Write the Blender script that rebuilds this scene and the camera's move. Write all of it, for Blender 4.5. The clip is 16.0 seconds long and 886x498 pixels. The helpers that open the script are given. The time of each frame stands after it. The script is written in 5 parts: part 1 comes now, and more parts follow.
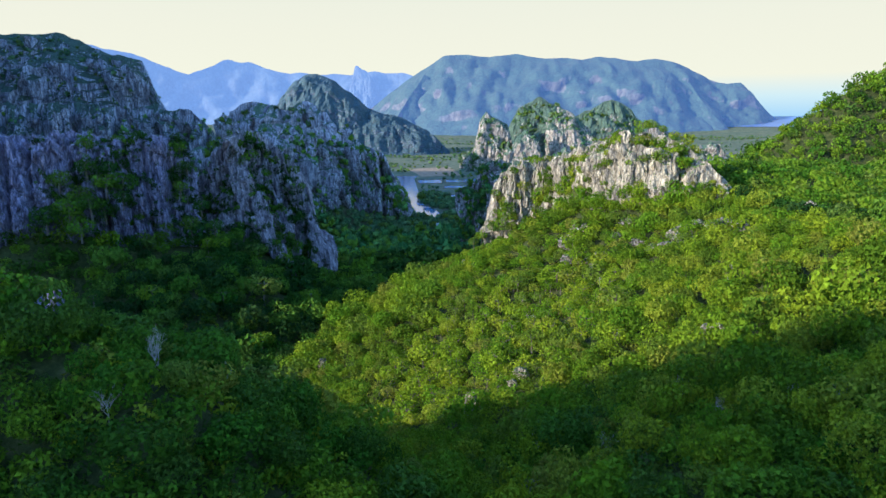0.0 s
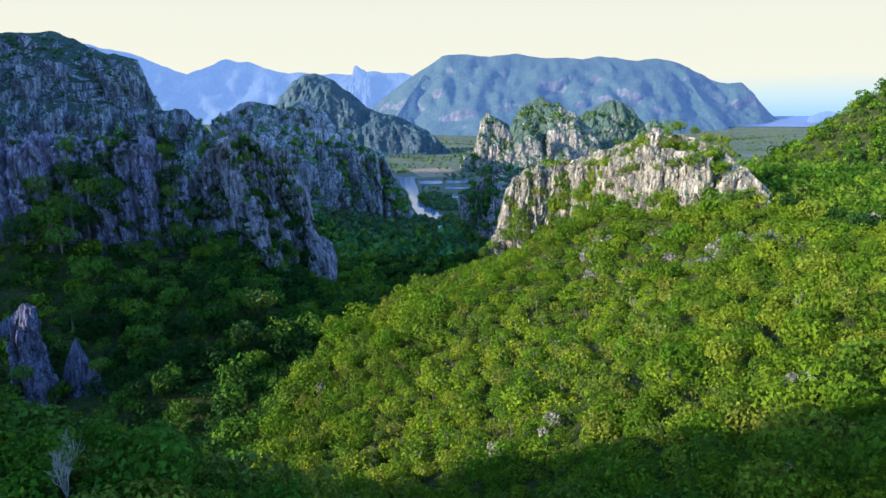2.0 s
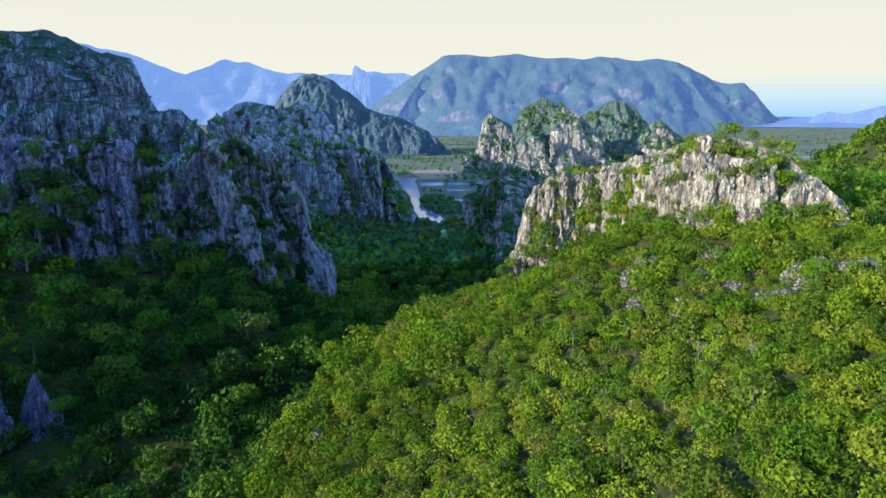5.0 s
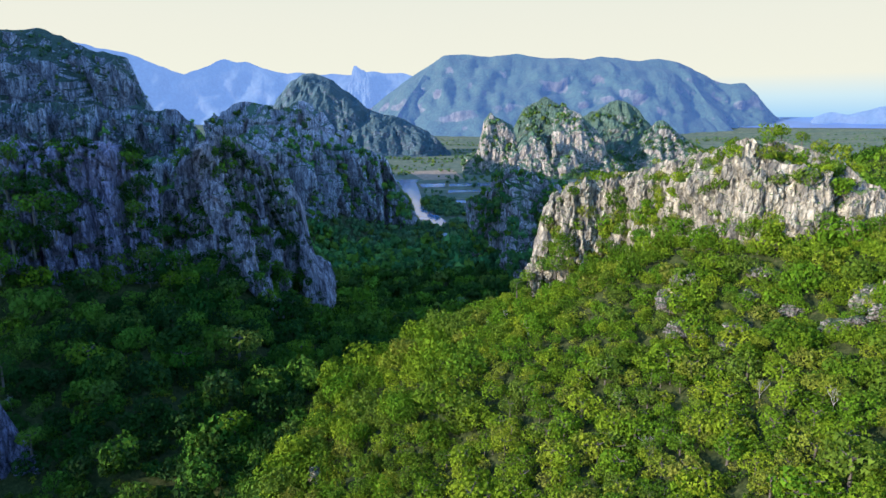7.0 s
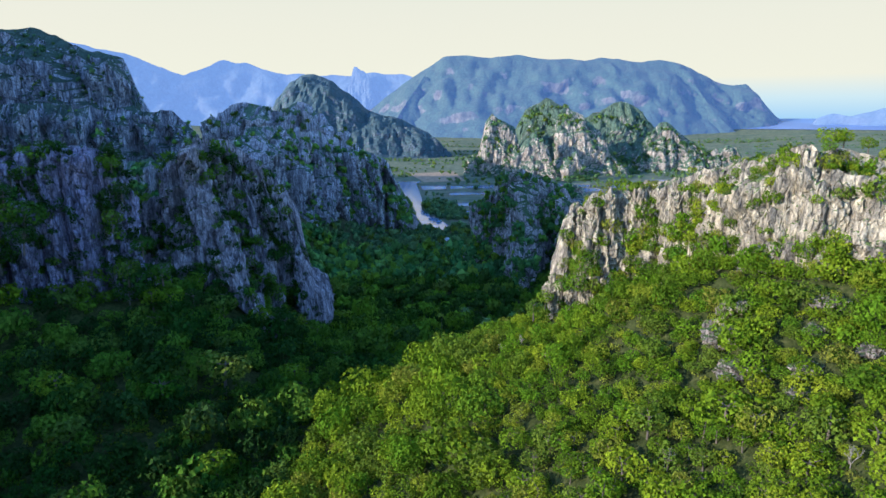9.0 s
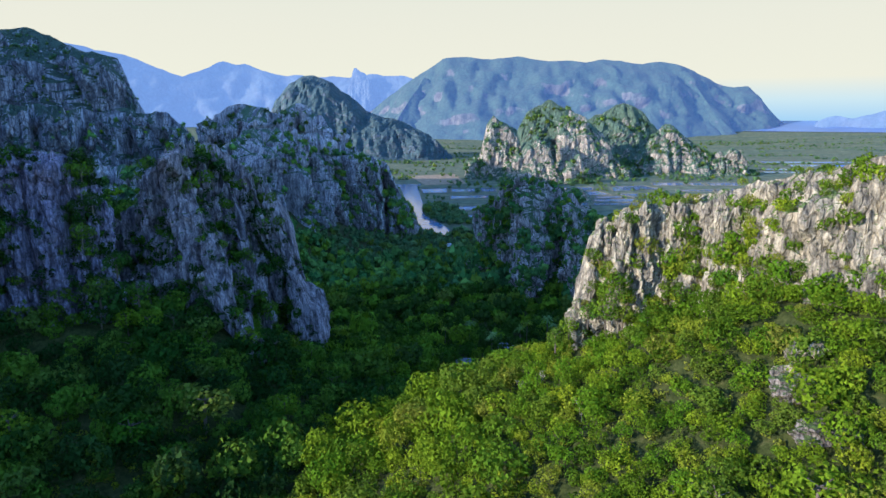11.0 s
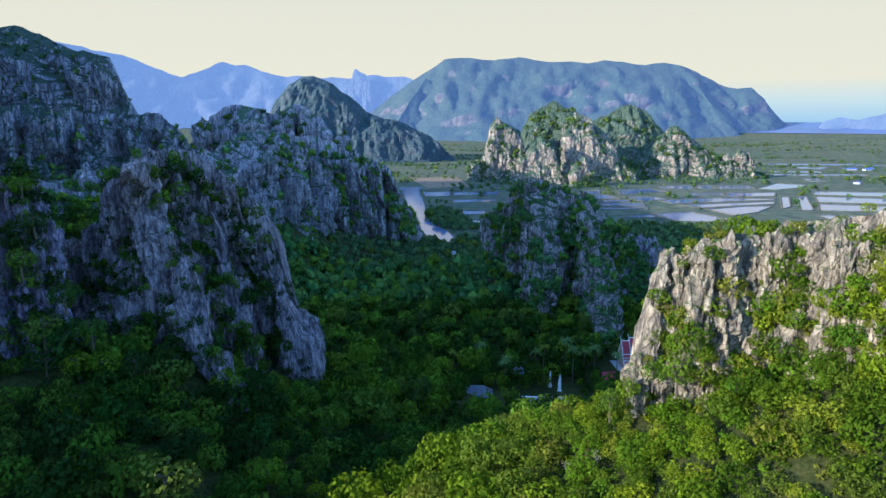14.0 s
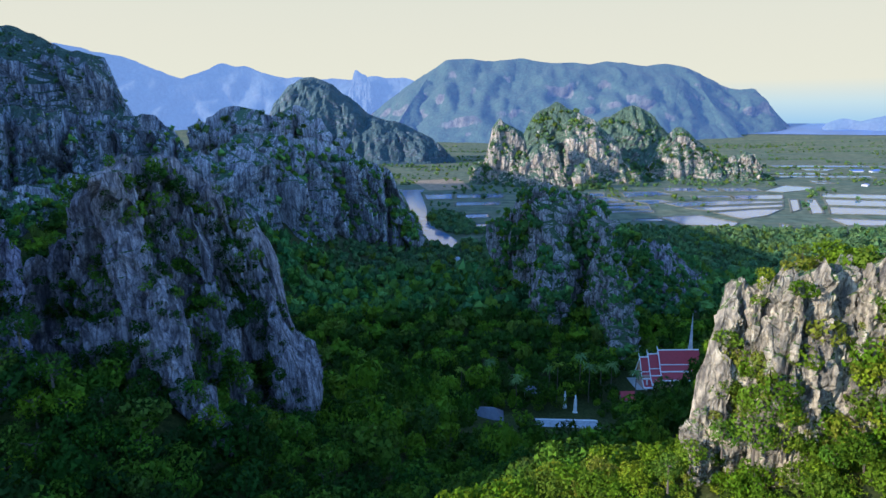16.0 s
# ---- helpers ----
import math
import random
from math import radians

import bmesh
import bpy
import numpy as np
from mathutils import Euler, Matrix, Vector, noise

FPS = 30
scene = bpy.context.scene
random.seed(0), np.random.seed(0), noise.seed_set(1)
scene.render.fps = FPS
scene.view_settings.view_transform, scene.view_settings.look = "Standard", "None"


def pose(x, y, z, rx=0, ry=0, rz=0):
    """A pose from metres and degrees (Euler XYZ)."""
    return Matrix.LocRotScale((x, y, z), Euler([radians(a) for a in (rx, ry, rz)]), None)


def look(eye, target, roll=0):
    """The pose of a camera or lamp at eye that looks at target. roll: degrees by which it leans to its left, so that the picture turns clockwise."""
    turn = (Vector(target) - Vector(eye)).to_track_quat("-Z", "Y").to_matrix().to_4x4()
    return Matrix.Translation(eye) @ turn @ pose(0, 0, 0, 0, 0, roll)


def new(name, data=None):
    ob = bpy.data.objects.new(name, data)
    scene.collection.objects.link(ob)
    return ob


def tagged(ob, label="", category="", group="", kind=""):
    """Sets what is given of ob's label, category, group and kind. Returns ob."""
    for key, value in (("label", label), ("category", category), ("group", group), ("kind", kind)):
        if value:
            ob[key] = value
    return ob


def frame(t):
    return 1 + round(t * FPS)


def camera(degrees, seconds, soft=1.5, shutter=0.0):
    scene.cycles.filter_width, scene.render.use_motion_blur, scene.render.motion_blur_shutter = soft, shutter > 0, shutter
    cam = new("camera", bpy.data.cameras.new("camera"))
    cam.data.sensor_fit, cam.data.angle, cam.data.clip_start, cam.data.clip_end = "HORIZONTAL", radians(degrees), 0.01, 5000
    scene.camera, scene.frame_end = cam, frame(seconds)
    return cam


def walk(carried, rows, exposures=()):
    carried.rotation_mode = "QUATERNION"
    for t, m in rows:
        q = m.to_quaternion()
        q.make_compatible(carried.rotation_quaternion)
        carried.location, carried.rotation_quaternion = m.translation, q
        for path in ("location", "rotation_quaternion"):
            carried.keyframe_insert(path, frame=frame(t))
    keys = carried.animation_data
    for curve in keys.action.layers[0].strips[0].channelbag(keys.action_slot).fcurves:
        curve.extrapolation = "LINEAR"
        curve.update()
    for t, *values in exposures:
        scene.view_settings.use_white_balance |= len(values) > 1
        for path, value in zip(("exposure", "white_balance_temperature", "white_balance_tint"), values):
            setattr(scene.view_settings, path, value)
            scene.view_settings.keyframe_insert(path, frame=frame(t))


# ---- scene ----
cam = camera(69.4, 16.0)
METRES, EYE, TILT, LEAN, TURN = 160.0, 134.0, -11.7, 0.0, 0.0
ROWS = [
    (0.0, 0.0, 0.0, 0.0, -0.0, 0.0, -0.0),
    (0.5, -0.0047, 0.0293, 0.0062, -0.01, -0.0, 0.0),
    (1.0, -0.0097, 0.058, 0.0122, -0.04, -0.0, 0.01),
    (1.5, -0.0145, 0.0863, 0.018, -0.05, 0.0, 0.02),
    (2.0, -0.0194, 0.1142, 0.0242, -0.07, -0.01, 0.02),
    (2.5, -0.0241, 0.1422, 0.0302, -0.08, -0.0, 0.02),
    (3.0, -0.0285, 0.1699, 0.0361, -0.08, 0.0, 0.04),
    (3.5, -0.033, 0.197, 0.0421, -0.08, 0.0, 0.03),
    (4.0, -0.0372, 0.2243, 0.0477, -0.09, 0.02, 0.03),
    (6.5, -0.0593, 0.3581, 0.0762, -0.14, 0.04, -0.0),
    (7.0, -0.0638, 0.3852, 0.0819, -0.16, 0.05, 0.0),
    (7.5, -0.067, 0.4139, 0.0885, -0.14, 0.07, 0.01),
    (8.0, -0.0704, 0.4429, 0.0952, -0.15, 0.09, -0.01),
    (8.5, -0.0734, 0.4732, 0.1024, -0.14, 0.1, 0.01),
    (9.0, -0.0769, 0.5043, 0.1089, -0.16, 0.15, -0.04),
    (11.5, -0.0938, 0.6672, 0.1455, -0.18, 0.32, -0.11),
    (12.0, -0.0977, 0.7008, 0.1531, -0.18, 0.34, -0.13),
    (12.5, -0.102, 0.7349, 0.1606, -0.18, 0.36, -0.14),
    (13.0, -0.1065, 0.7689, 0.1679, -0.17, 0.38, -0.14),
    (13.5, -0.1109, 0.8023, 0.1754, -0.16, 0.41, -0.15),
    (14.0, -0.1153, 0.8358, 0.1831, -0.15, 0.4, -0.15),
    (14.5, -0.1196, 0.8695, 0.1903, -0.14, 0.44, -0.15),
    (15.0, -0.1243, 0.9025, 0.1979, -0.13, 0.46, -0.15),
    (15.5, -0.1292, 0.935, 0.2055, -0.12, 0.48, -0.14),
    (16.0, -0.1335, 0.9677, 0.2124, -0.11, 0.51, -0.13),
]
walk(cam, [(t, pose(0, 0, EYE, TILT, LEAN, TURN) @ pose(METRES * x, METRES * y, METRES * z, 90 + pitch, roll, yaw)) for t, x, y, z, yaw, pitch, roll in ROWS], exposures=[(0, 1.84, 5300, 12), (2, 1.88, 5300, 13), (4, 1.84, 5300, 14), (8, 1.80, 5300, 14), (12, 1.74, 5300, 14), (16, 1.66, 5300, 14)])

# ---------- world, sun ----------
SUN_AZ, SUN_EL = radians(208.0), radians(17.0)     # direction towards the sun, from +x counter-clockwise
to_sun = Vector((math.cos(SUN_AZ) * math.cos(SUN_EL), math.sin(SUN_AZ) * math.cos(SUN_EL), math.sin(SUN_EL)))
world = bpy.data.worlds.new("world")
scene.world = world
world.use_nodes = True
wn = world.node_tree
sky = wn.nodes.new("ShaderNodeTexSky")
sky.sky_type, sky.sun_disc = "NISHITA", False
sky.sun_elevation, sky.sun_rotation = SUN_EL, math.pi / 2 - SUN_AZ
sky.air_density, sky.dust_density, sky.ozone_density = 1.3, 0.3, 4.0
wn.links.new(sky.outputs[0], wn.nodes["Background"].inputs[0])
wn.nodes["Background"].inputs[1].default_value = 0.15
sun_data = bpy.data.lights.new("sun", "SUN")
sun_data.energy, sun_data.angle, sun_data.color = 3.05, radians(0.6), (1.0, 0.81, 0.55)
sun = new("sun", sun_data)
sun.matrix_world = look(to_sun * 1000, (0, 0, 0))


# ---------- materials ----------
def mat(name):
    m = bpy.data.materials.new(name)
    m.use_nodes = True
    return m, m.node_tree.nodes, m.node_tree.links, m.node_tree.nodes["Principled BSDF"]


def ramp(nt, stops, src, links):
    r = nt.new("ShaderNodeValToRGB")
    e = r.color_ramp.elements
    while len(e) < len(stops):
        e.new(0.5)
    for el, (p, c) in zip(e, stops):
        el.position, el.color = p, (*c, 1) if len(c) == 3 else c
    links.new(src, r.inputs[0])
    return r


def noise_tex(nt, links, vec, scale, detail=4, rough=0.55):
    n = nt.new("ShaderNodeTexNoise")
    n.inputs["Scale"].default_value, n.inputs["Detail"].default_value, n.inputs["Roughness"].default_value = scale, detail, rough
    if vec is not None:
        links.new(vec, n.inputs["Vector"])
    return n


def mixc(nt, links, fac, a, b, mode="MIX"):
    m = nt.new("ShaderNodeMix")
    m.data_type, m.blend_type = "RGBA", mode
    for sock, v in ((m.inputs["Factor"], fac), (m.inputs["A"], a), (m.inputs["B"], b)):
        if isinstance(v, (int, float)):
            sock.default_value = v
        elif isinstance(v, tuple):
            sock.default_value = (*v, 1)
        else:
            links.new(v, sock)
    return m.outputs["Result"]


def coords(nt, links, scale=(1, 1, 1)):
    t = nt.new("ShaderNodeTexCoord")
    mp = nt.new("ShaderNodeMapping")
    mp.inputs["Scale"].default_value = scale
    links.new(t.outputs["Object"], mp.inputs["Vector"])
    return mp.outputs[0]


def bump(nt, links, height, strength, dist, bsdf):
    b = nt.new("ShaderNodeBump")
    b.inputs["Strength"].default_value, b.inputs["Distance"].default_value = strength, dist
    links.new(height, b.inputs["Height"])
    links.new(b.outputs[0], bsdf.inputs["Normal"])
    return b


def plain(name, col, rough=0.7, var=0.25, scale=1.0, metal=0.0):
    m, nt, lk, b = mat(name)
    n = noise_tex(nt, lk, coords(nt, lk), scale)
    dark = tuple(c * (1 - var) for c in col)
    lite = tuple(min(1, c * (1 + var)) for c in col)
    r = ramp(nt, [(0.3, dark), (0.7, lite)], n.outputs[0], lk)
    lk.new(r.outputs[0], b.inputs["Base Color"])
    b.inputs["Roughness"].default_value, b.inputs["Metallic"].default_value = rough, metal
    return m


def rock_material(name, size, light, dark, green, cover, glow=None, squat=1.0, joint_dark=0.34, relief=1.0):
    """Limestone with vertical weathering streaks; moss and bushes where it lies flatter. size: metres of the main grain."""
    m, nt, lk, b = mat(name)
    v = coords(nt, lk)
    vs = coords(nt, lk, (1, 1, 0.14 * squat))
    big = noise_tex(nt, lk, v, 0.25 / size, 5)
    streak = noise_tex(nt, lk, vs, 0.55 / size, 5, 0.6)
    fine = noise_tex(nt, lk, coords(nt, lk, (1, 1, 0.6)), 1.5 / size, 7, 0.75)
    c1 = ramp(nt, [(0.36, dark), (0.46, tuple(0.35 * c + 0.65 * a for a, c in zip(dark, light))), (0.54, tuple(0.75 * c + 0.25 * a for a, c in zip(dark, light))), (0.68, light)], streak.outputs[0], lk)
    c2 = ramp(nt, [(0.36, (0.44, 0.44, 0.45)), (0.48, (0.90, 0.90, 0.90)), (0.64, (1.28, 1.27, 1.25))], fine.outputs[0], lk)
    c3 = ramp(nt, [(0.38, (0.72, 0.70, 0.69)), (0.5, (0.92, 0.90, 0.86)), (0.62, (1.06, 1.04, 1.0))], big.outputs[0], lk)
    col = mixc(nt, lk, 1.0, c1.outputs[0], c2.outputs[0], "MULTIPLY")
    col = mixc(nt, lk, 1.0, col, c3.outputs[0], "MULTIPLY")
    g = nt.new("ShaderNodeNewGeometry")
    sep = nt.new("ShaderNodeSeparateXYZ")
    lk.new(g.outputs["Normal"], sep.inputs[0])
    veg = noise_tex(nt, lk, v, 0.5 / size, 6, 0.7)
    add = nt.new("ShaderNodeMath")
    add.operation = "MULTIPLY_ADD"
    lk.new(veg.outputs[0], add.inputs[0])
    add.inputs[1].default_value = 1.3
    lk.new(sep.outputs[2], add.inputs[2])
    mask = ramp(nt, [(cover, (0, 0, 0)), (min(0.999, cover + 0.06), (1, 1, 1))], add.outputs[0], lk)
    half = nt.new("ShaderNodeMath")
    half.operation = "MULTIPLY"
    half.inputs[1].default_value = 0.5
    lk.new(add.outputs[0], half.inputs[0])
    lk.new(half.outputs[0], mask.inputs[0])
    leaf = noise_tex(nt, lk, v, 2.2 / size, 4, 0.7)
    gcol = ramp(nt, [(0.3, tuple(c * 0.4 for c in green)), (0.7, green)], leaf.outputs[0], lk)
    col = mixc(nt, lk, mask.outputs[0], col, gcol.outputs[0])
    b.inputs["Roughness"].default_value = 0.9
    vor = nt.new("ShaderNodeTexVoronoi")
    vor.feature = "DISTANCE_TO_EDGE"
    vor.inputs["Scale"].default_value = 0.62 / size
    wob = noise_tex(nt, lk, v, 0.9 / size, 3)
    vadd = nt.new("ShaderNodeVectorMath")
    vadd.operation = "MULTIPLY_ADD"
    lk.new(wob.outputs["Color"], vadd.inputs[0])
    vadd.inputs[1].default_value = (0.8 * size,) * 3
    vt = coords(nt, lk, (1, 1, 0.2 * squat))
    lk.new(vt, vadd.inputs[2])
    lk.new(vadd.outputs[0], vor.inputs["Vector"])
    crack = nt.new("ShaderNodeMapRange")
    crack.inputs[1].default_value, crack.inputs[2].default_value = 0.0, 0.12
    lk.new(vor.outputs["Distance"], crack.inputs[0])
    joint = ramp(nt, [(0.0, (joint_dark,) * 3), (0.6, (0.94, 0.94, 0.94)), (1.0, (1.06, 1.06, 1.06))], crack.outputs[0], lk)
    lk.new(mixc(nt, lk, 1.0, col, joint.outputs[0], "MULTIPLY"), b.inputs["Base Color"])
    h = nt.new("ShaderNodeMath")
    h.operation = "MULTIPLY_ADD"
    lk.new(fine.outputs[0], h.inputs[0])
    h.inputs[1].default_value = 0.5
    lk.new(streak.outputs[0], h.inputs[2])
    h2 = nt.new("ShaderNodeMath")
    h2.operation = "MULTIPLY_ADD"
    lk.new(crack.outputs[0], h2.inputs[0])
    h2.inputs[1].default_value = 0.35
    lk.new(h.outputs[0], h2.inputs[2])
    bump(nt, lk, h2.outputs[0], relief, 1.1 * size, b)
    # glow: haze of distance, given off by the rock surface itself
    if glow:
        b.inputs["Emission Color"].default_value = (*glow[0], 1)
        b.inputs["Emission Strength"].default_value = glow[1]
    return m


def leaf_material(name, a, b_, c, rough=0.75, grain=2.2):
    """Foliage: tone by tree (the tint attribute and the object), by leaf, and by a wide drift over the hill."""
    m, nt, lk, b = mat(name)
    at = nt.new("ShaderNodeAttribute")
    at.attribute_name = "tint"
    oi = nt.new("ShaderNodeObjectInfo")
    s = nt.new("ShaderNodeMath")
    s.operation = "ADD"
    lk.new(at.outputs["Fac"], s.inputs[0])
    lk.new(oi.outputs["Random"], s.inputs[1])
    f = nt.new("ShaderNodeMath")
    f.operation = "FRACT"
    lk.new(s.outputs[0], f.inputs[0])
    col = ramp(nt, [(0.0, a), (0.16, tuple(0.55 * x + 0.45 * y for x, y in zip(a, b_))), (0.24, (0.85 * b_[0], 0.8 * b_[1], 0.014)), (0.34, (0.72 * b_[0], 0.95 * b_[1], b_[2])), (0.5, b_), (0.6, (0.8 * c[0], 0.95 * c[1], c[2])), (0.8, c), (0.9, (0.9 * c[0], 0.88 * c[1], 0.014)), (1.0, (0.85 * c[0], 0.72 * c[1], 0.022))], f.outputs[0], lk).outputs[0]
    g = nt.new("ShaderNodeNewGeometry")
    isl = ramp(nt, [(0.0, (0.66, 0.68, 0.66)), (0.5, (1.0, 1.0, 0.97)), (1.0, (1.38, 1.36, 1.3))], g.outputs["Random Per Island"], lk)
    col = mixc(nt, lk, 1.0, col, isl.outputs[0], "MULTIPLY")
    lk.new(col, b.inputs["Base Color"])
    b.inputs["Roughness"].default_value = rough
    b.inputs["Specular IOR Level"].default_value = 0.08
    tuft = noise_tex(nt, lk, coords(nt, lk), grain, 3, 0.7)
    bump(nt, lk, tuft.outputs[0], 1.0, 0.9 / grain, b)
    tr = nt.new("ShaderNodeBsdfTranslucent")
    lk.new(col, tr.inputs[0])
    mx = nt.new("ShaderNodeMixShader")
    mx.inputs[0].default_value = 0.3
    lk.new(b.outputs[0], mx.inputs[1])
    lk.new(tr.outputs[0], mx.inputs[2])
    lk.new(mx.outputs[0], nt["Material Output"].inputs[0])
    return m


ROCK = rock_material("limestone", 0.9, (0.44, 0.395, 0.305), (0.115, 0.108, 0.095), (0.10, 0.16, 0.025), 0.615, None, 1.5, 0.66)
# shaded crags: limestone made darker and bluer, the shade put into the colour
ROCK_GREY_SHADE = rock_material("limestone_grey_shade", 0.95, (0.345, 0.322, 0.388), (0.066, 0.063, 0.083), (0.04, 0.09, 0.02), 0.66, None, 1.0, 0.55)
ROCK_BLUE_SHADE = rock_material("limestone_blue_shade", 0.9, (0.30, 0.285, 0.45), (0.075, 0.072, 0.125), (0.04, 0.09, 0.02), 0.74, None, 1.0, 0.4)
# middle hills: haze mixed into the rock as blue and lifted darks
ROCK_MID_HAZE = rock_material("limestone_mid_haze", 1.5, (0.50, 0.495, 0.585), (0.15, 0.155, 0.20), (0.06, 0.13, 0.065), 0.58, None, 1.0, 0.45)
ROCK_MASSIF_HAZE = rock_material("limestone_massif_haze", 2.6, (0.41, 0.43, 0.54), (0.105, 0.118, 0.16), (0.048, 0.095, 0.065), 0.47)
# the same limestone darkened for pinnacles that stand deep in shade
ROCK_SHADED = rock_material("limestone_shaded", 0.55, (0.215, 0.21, 0.34), (0.055, 0.055, 0.10), (0.04, 0.09, 0.02), 0.78)
ROCK_BROWN = rock_material("limestone_weathered", 0.6, (0.30, 0.27, 0.25), (0.09, 0.08, 0.075), (0.06, 0.10, 0.02), 0.62, None, 2.0, 0.4)
# crags on the plain: haze painted in by raised darks and bluish green
ROCK_FAR_HAZE = rock_material("limestone_far_haze", 4.5, (0.42, 0.365, 0.32), (0.25, 0.235, 0.23), (0.085, 0.145, 0.095), 0.40, None, 1.6, 0.75)
ROCK_TOWER = rock_material("limestone_overgrown", 0.8, (0.42, 0.40, 0.42), (0.085, 0.08, 0.09), (0.035, 0.085, 0.02), 0.52, None, 1.0, 0.4)
# wooded hills farther off: haze painted into rock and leaf colour
ROCK_FAR_GREEN_HAZE = rock_material("limestone_far_wooded_haze", 4.5, (0.40, 0.37, 0.34), (0.20, 0.205, 0.205), (0.085, 0.14, 0.095), 0.26, None, 2.0, 0.7)
ROCK_DARK_HAZE = rock_material("limestone_wooded_haze", 9.0, (0.105, 0.133, 0.19), (0.072, 0.10, 0.145), (0.044, 0.086, 0.108), 0.32, None, 2.0, 0.85, 0.3)
# far ranges: blue haze painted as emission over a dim base colour
ROCK_HAZE = rock_material("mountain_haze_glow", 34.0, (0.115, 0.11, 0.10), (0.05, 0.064, 0.058), (0.034, 0.068, 0.040), 0.49, ((0.10, 0.18, 0.44), 0.17), 2.5, 0.9, 0.2)
RANGE_HAZE = rock_material("range_haze_glow", 60.0, (0.045, 0.06, 0.075), (0.038, 0.052, 0.066), (0.04, 0.058, 0.065), 0.45, ((0.20, 0.31, 0.56), 0.285), 5.0, 0.95, 0.15)
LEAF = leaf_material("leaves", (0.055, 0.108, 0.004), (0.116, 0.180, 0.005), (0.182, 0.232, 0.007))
# darker leaf copies: shade of shoulder and valley put into the colour
LEAF_SHADE = leaf_material("leaves_half_shade", (0.030, 0.072, 0.005), (0.064, 0.126, 0.006), (0.125, 0.195, 0.008))
LEAF_DEEP_SHADE = leaf_material("leaves_deep_shade", (0.012, 0.037, 0.006), (0.033, 0.076, 0.009), (0.090, 0.17, 0.013))
LEAF_FLOOR_SHADE = leaf_material("leaves_floor_shade", (0.018, 0.046, 0.005), (0.048, 0.094, 0.007), (0.12, 0.20, 0.010))
# paler, bluer leaf copies: haze over distant woods put into the colour
LEAF_MID_HAZE = leaf_material("leaves_mid_haze", (0.055, 0.125, 0.045), (0.085, 0.185, 0.055), (0.135, 0.25, 0.06))
LEAF_FAR_HAZE = leaf_material("leaves_far_haze", (0.06, 0.115, 0.055), (0.085, 0.145, 0.06), (0.115, 0.18, 0.065))
BARK = plain("bark", (0.085, 0.07, 0.055), 0.9, 0.3, 3)
DEAD = plain("dead_wood", (0.21, 0.195, 0.175), 0.9, 0.2, 3)


def ground_material():
    m, nt, lk, b = mat("forest_floor")
    v = coords(nt, lk)
    n1 = noise_tex(nt, lk, v, 0.8, 6, 0.75)
    n2 = noise_tex(nt, lk, coords(nt, lk, (0.35, 1.4, 1)), 0.012, 6, 0.6)
    n3 = noise_tex(nt, lk, v, 0.05, 5, 0.6)
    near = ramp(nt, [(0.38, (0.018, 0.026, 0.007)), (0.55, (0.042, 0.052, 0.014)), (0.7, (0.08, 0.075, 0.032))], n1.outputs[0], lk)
    # marshland colours, paled and blued by haze painted into them
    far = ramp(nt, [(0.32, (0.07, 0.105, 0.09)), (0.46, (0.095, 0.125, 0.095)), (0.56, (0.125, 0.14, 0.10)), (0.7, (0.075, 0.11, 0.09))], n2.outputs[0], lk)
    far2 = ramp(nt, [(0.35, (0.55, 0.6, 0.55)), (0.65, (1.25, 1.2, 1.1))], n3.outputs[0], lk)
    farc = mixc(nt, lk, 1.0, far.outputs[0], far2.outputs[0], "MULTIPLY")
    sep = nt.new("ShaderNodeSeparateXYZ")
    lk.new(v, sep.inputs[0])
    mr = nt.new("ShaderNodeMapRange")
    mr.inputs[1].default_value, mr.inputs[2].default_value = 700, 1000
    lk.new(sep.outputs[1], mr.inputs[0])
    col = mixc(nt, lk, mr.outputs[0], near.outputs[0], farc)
    lk.new(col, b.inputs["Base Color"])
    b.inputs["Roughness"].default_value = 0.95
    b.inputs["Specular IOR Level"].default_value = 0.1
    bump(nt, lk, n1.outputs[0], 0.6, 0.5, b)
    return m


GROUND = ground_material()


def water_material():
    m, nt, lk, b = mat("still_water")
    n = noise_tex(nt, lk, coords(nt, lk), 0.03, 3)
    # blue of the mirrored sky is mixed into the water's base colour
    r = ramp(nt, [(0.35, (0.10, 0.15, 0.27)), (0.65, (0.15, 0.21, 0.35))], n.outputs[0], lk)
    lk.new(r.outputs[0], b.inputs["Base Color"])
    b.inputs["Roughness"].default_value = 0.08
    b.inputs["IOR"].default_value = 1.33
    w = noise_tex(nt, lk, coords(nt, lk), 0.6, 3)
    bump(nt, lk, w.outputs[0], 0.05, 0.1, b)
    return m


WATER = water_material()
MUD = plain("mud_bank", (0.20, 0.15, 0.10), 0.9, 0.35, 0.08)
DYKE = plain("dyke_earth", (0.085, 0.085, 0.06), 0.9, 0.4, 0.15)


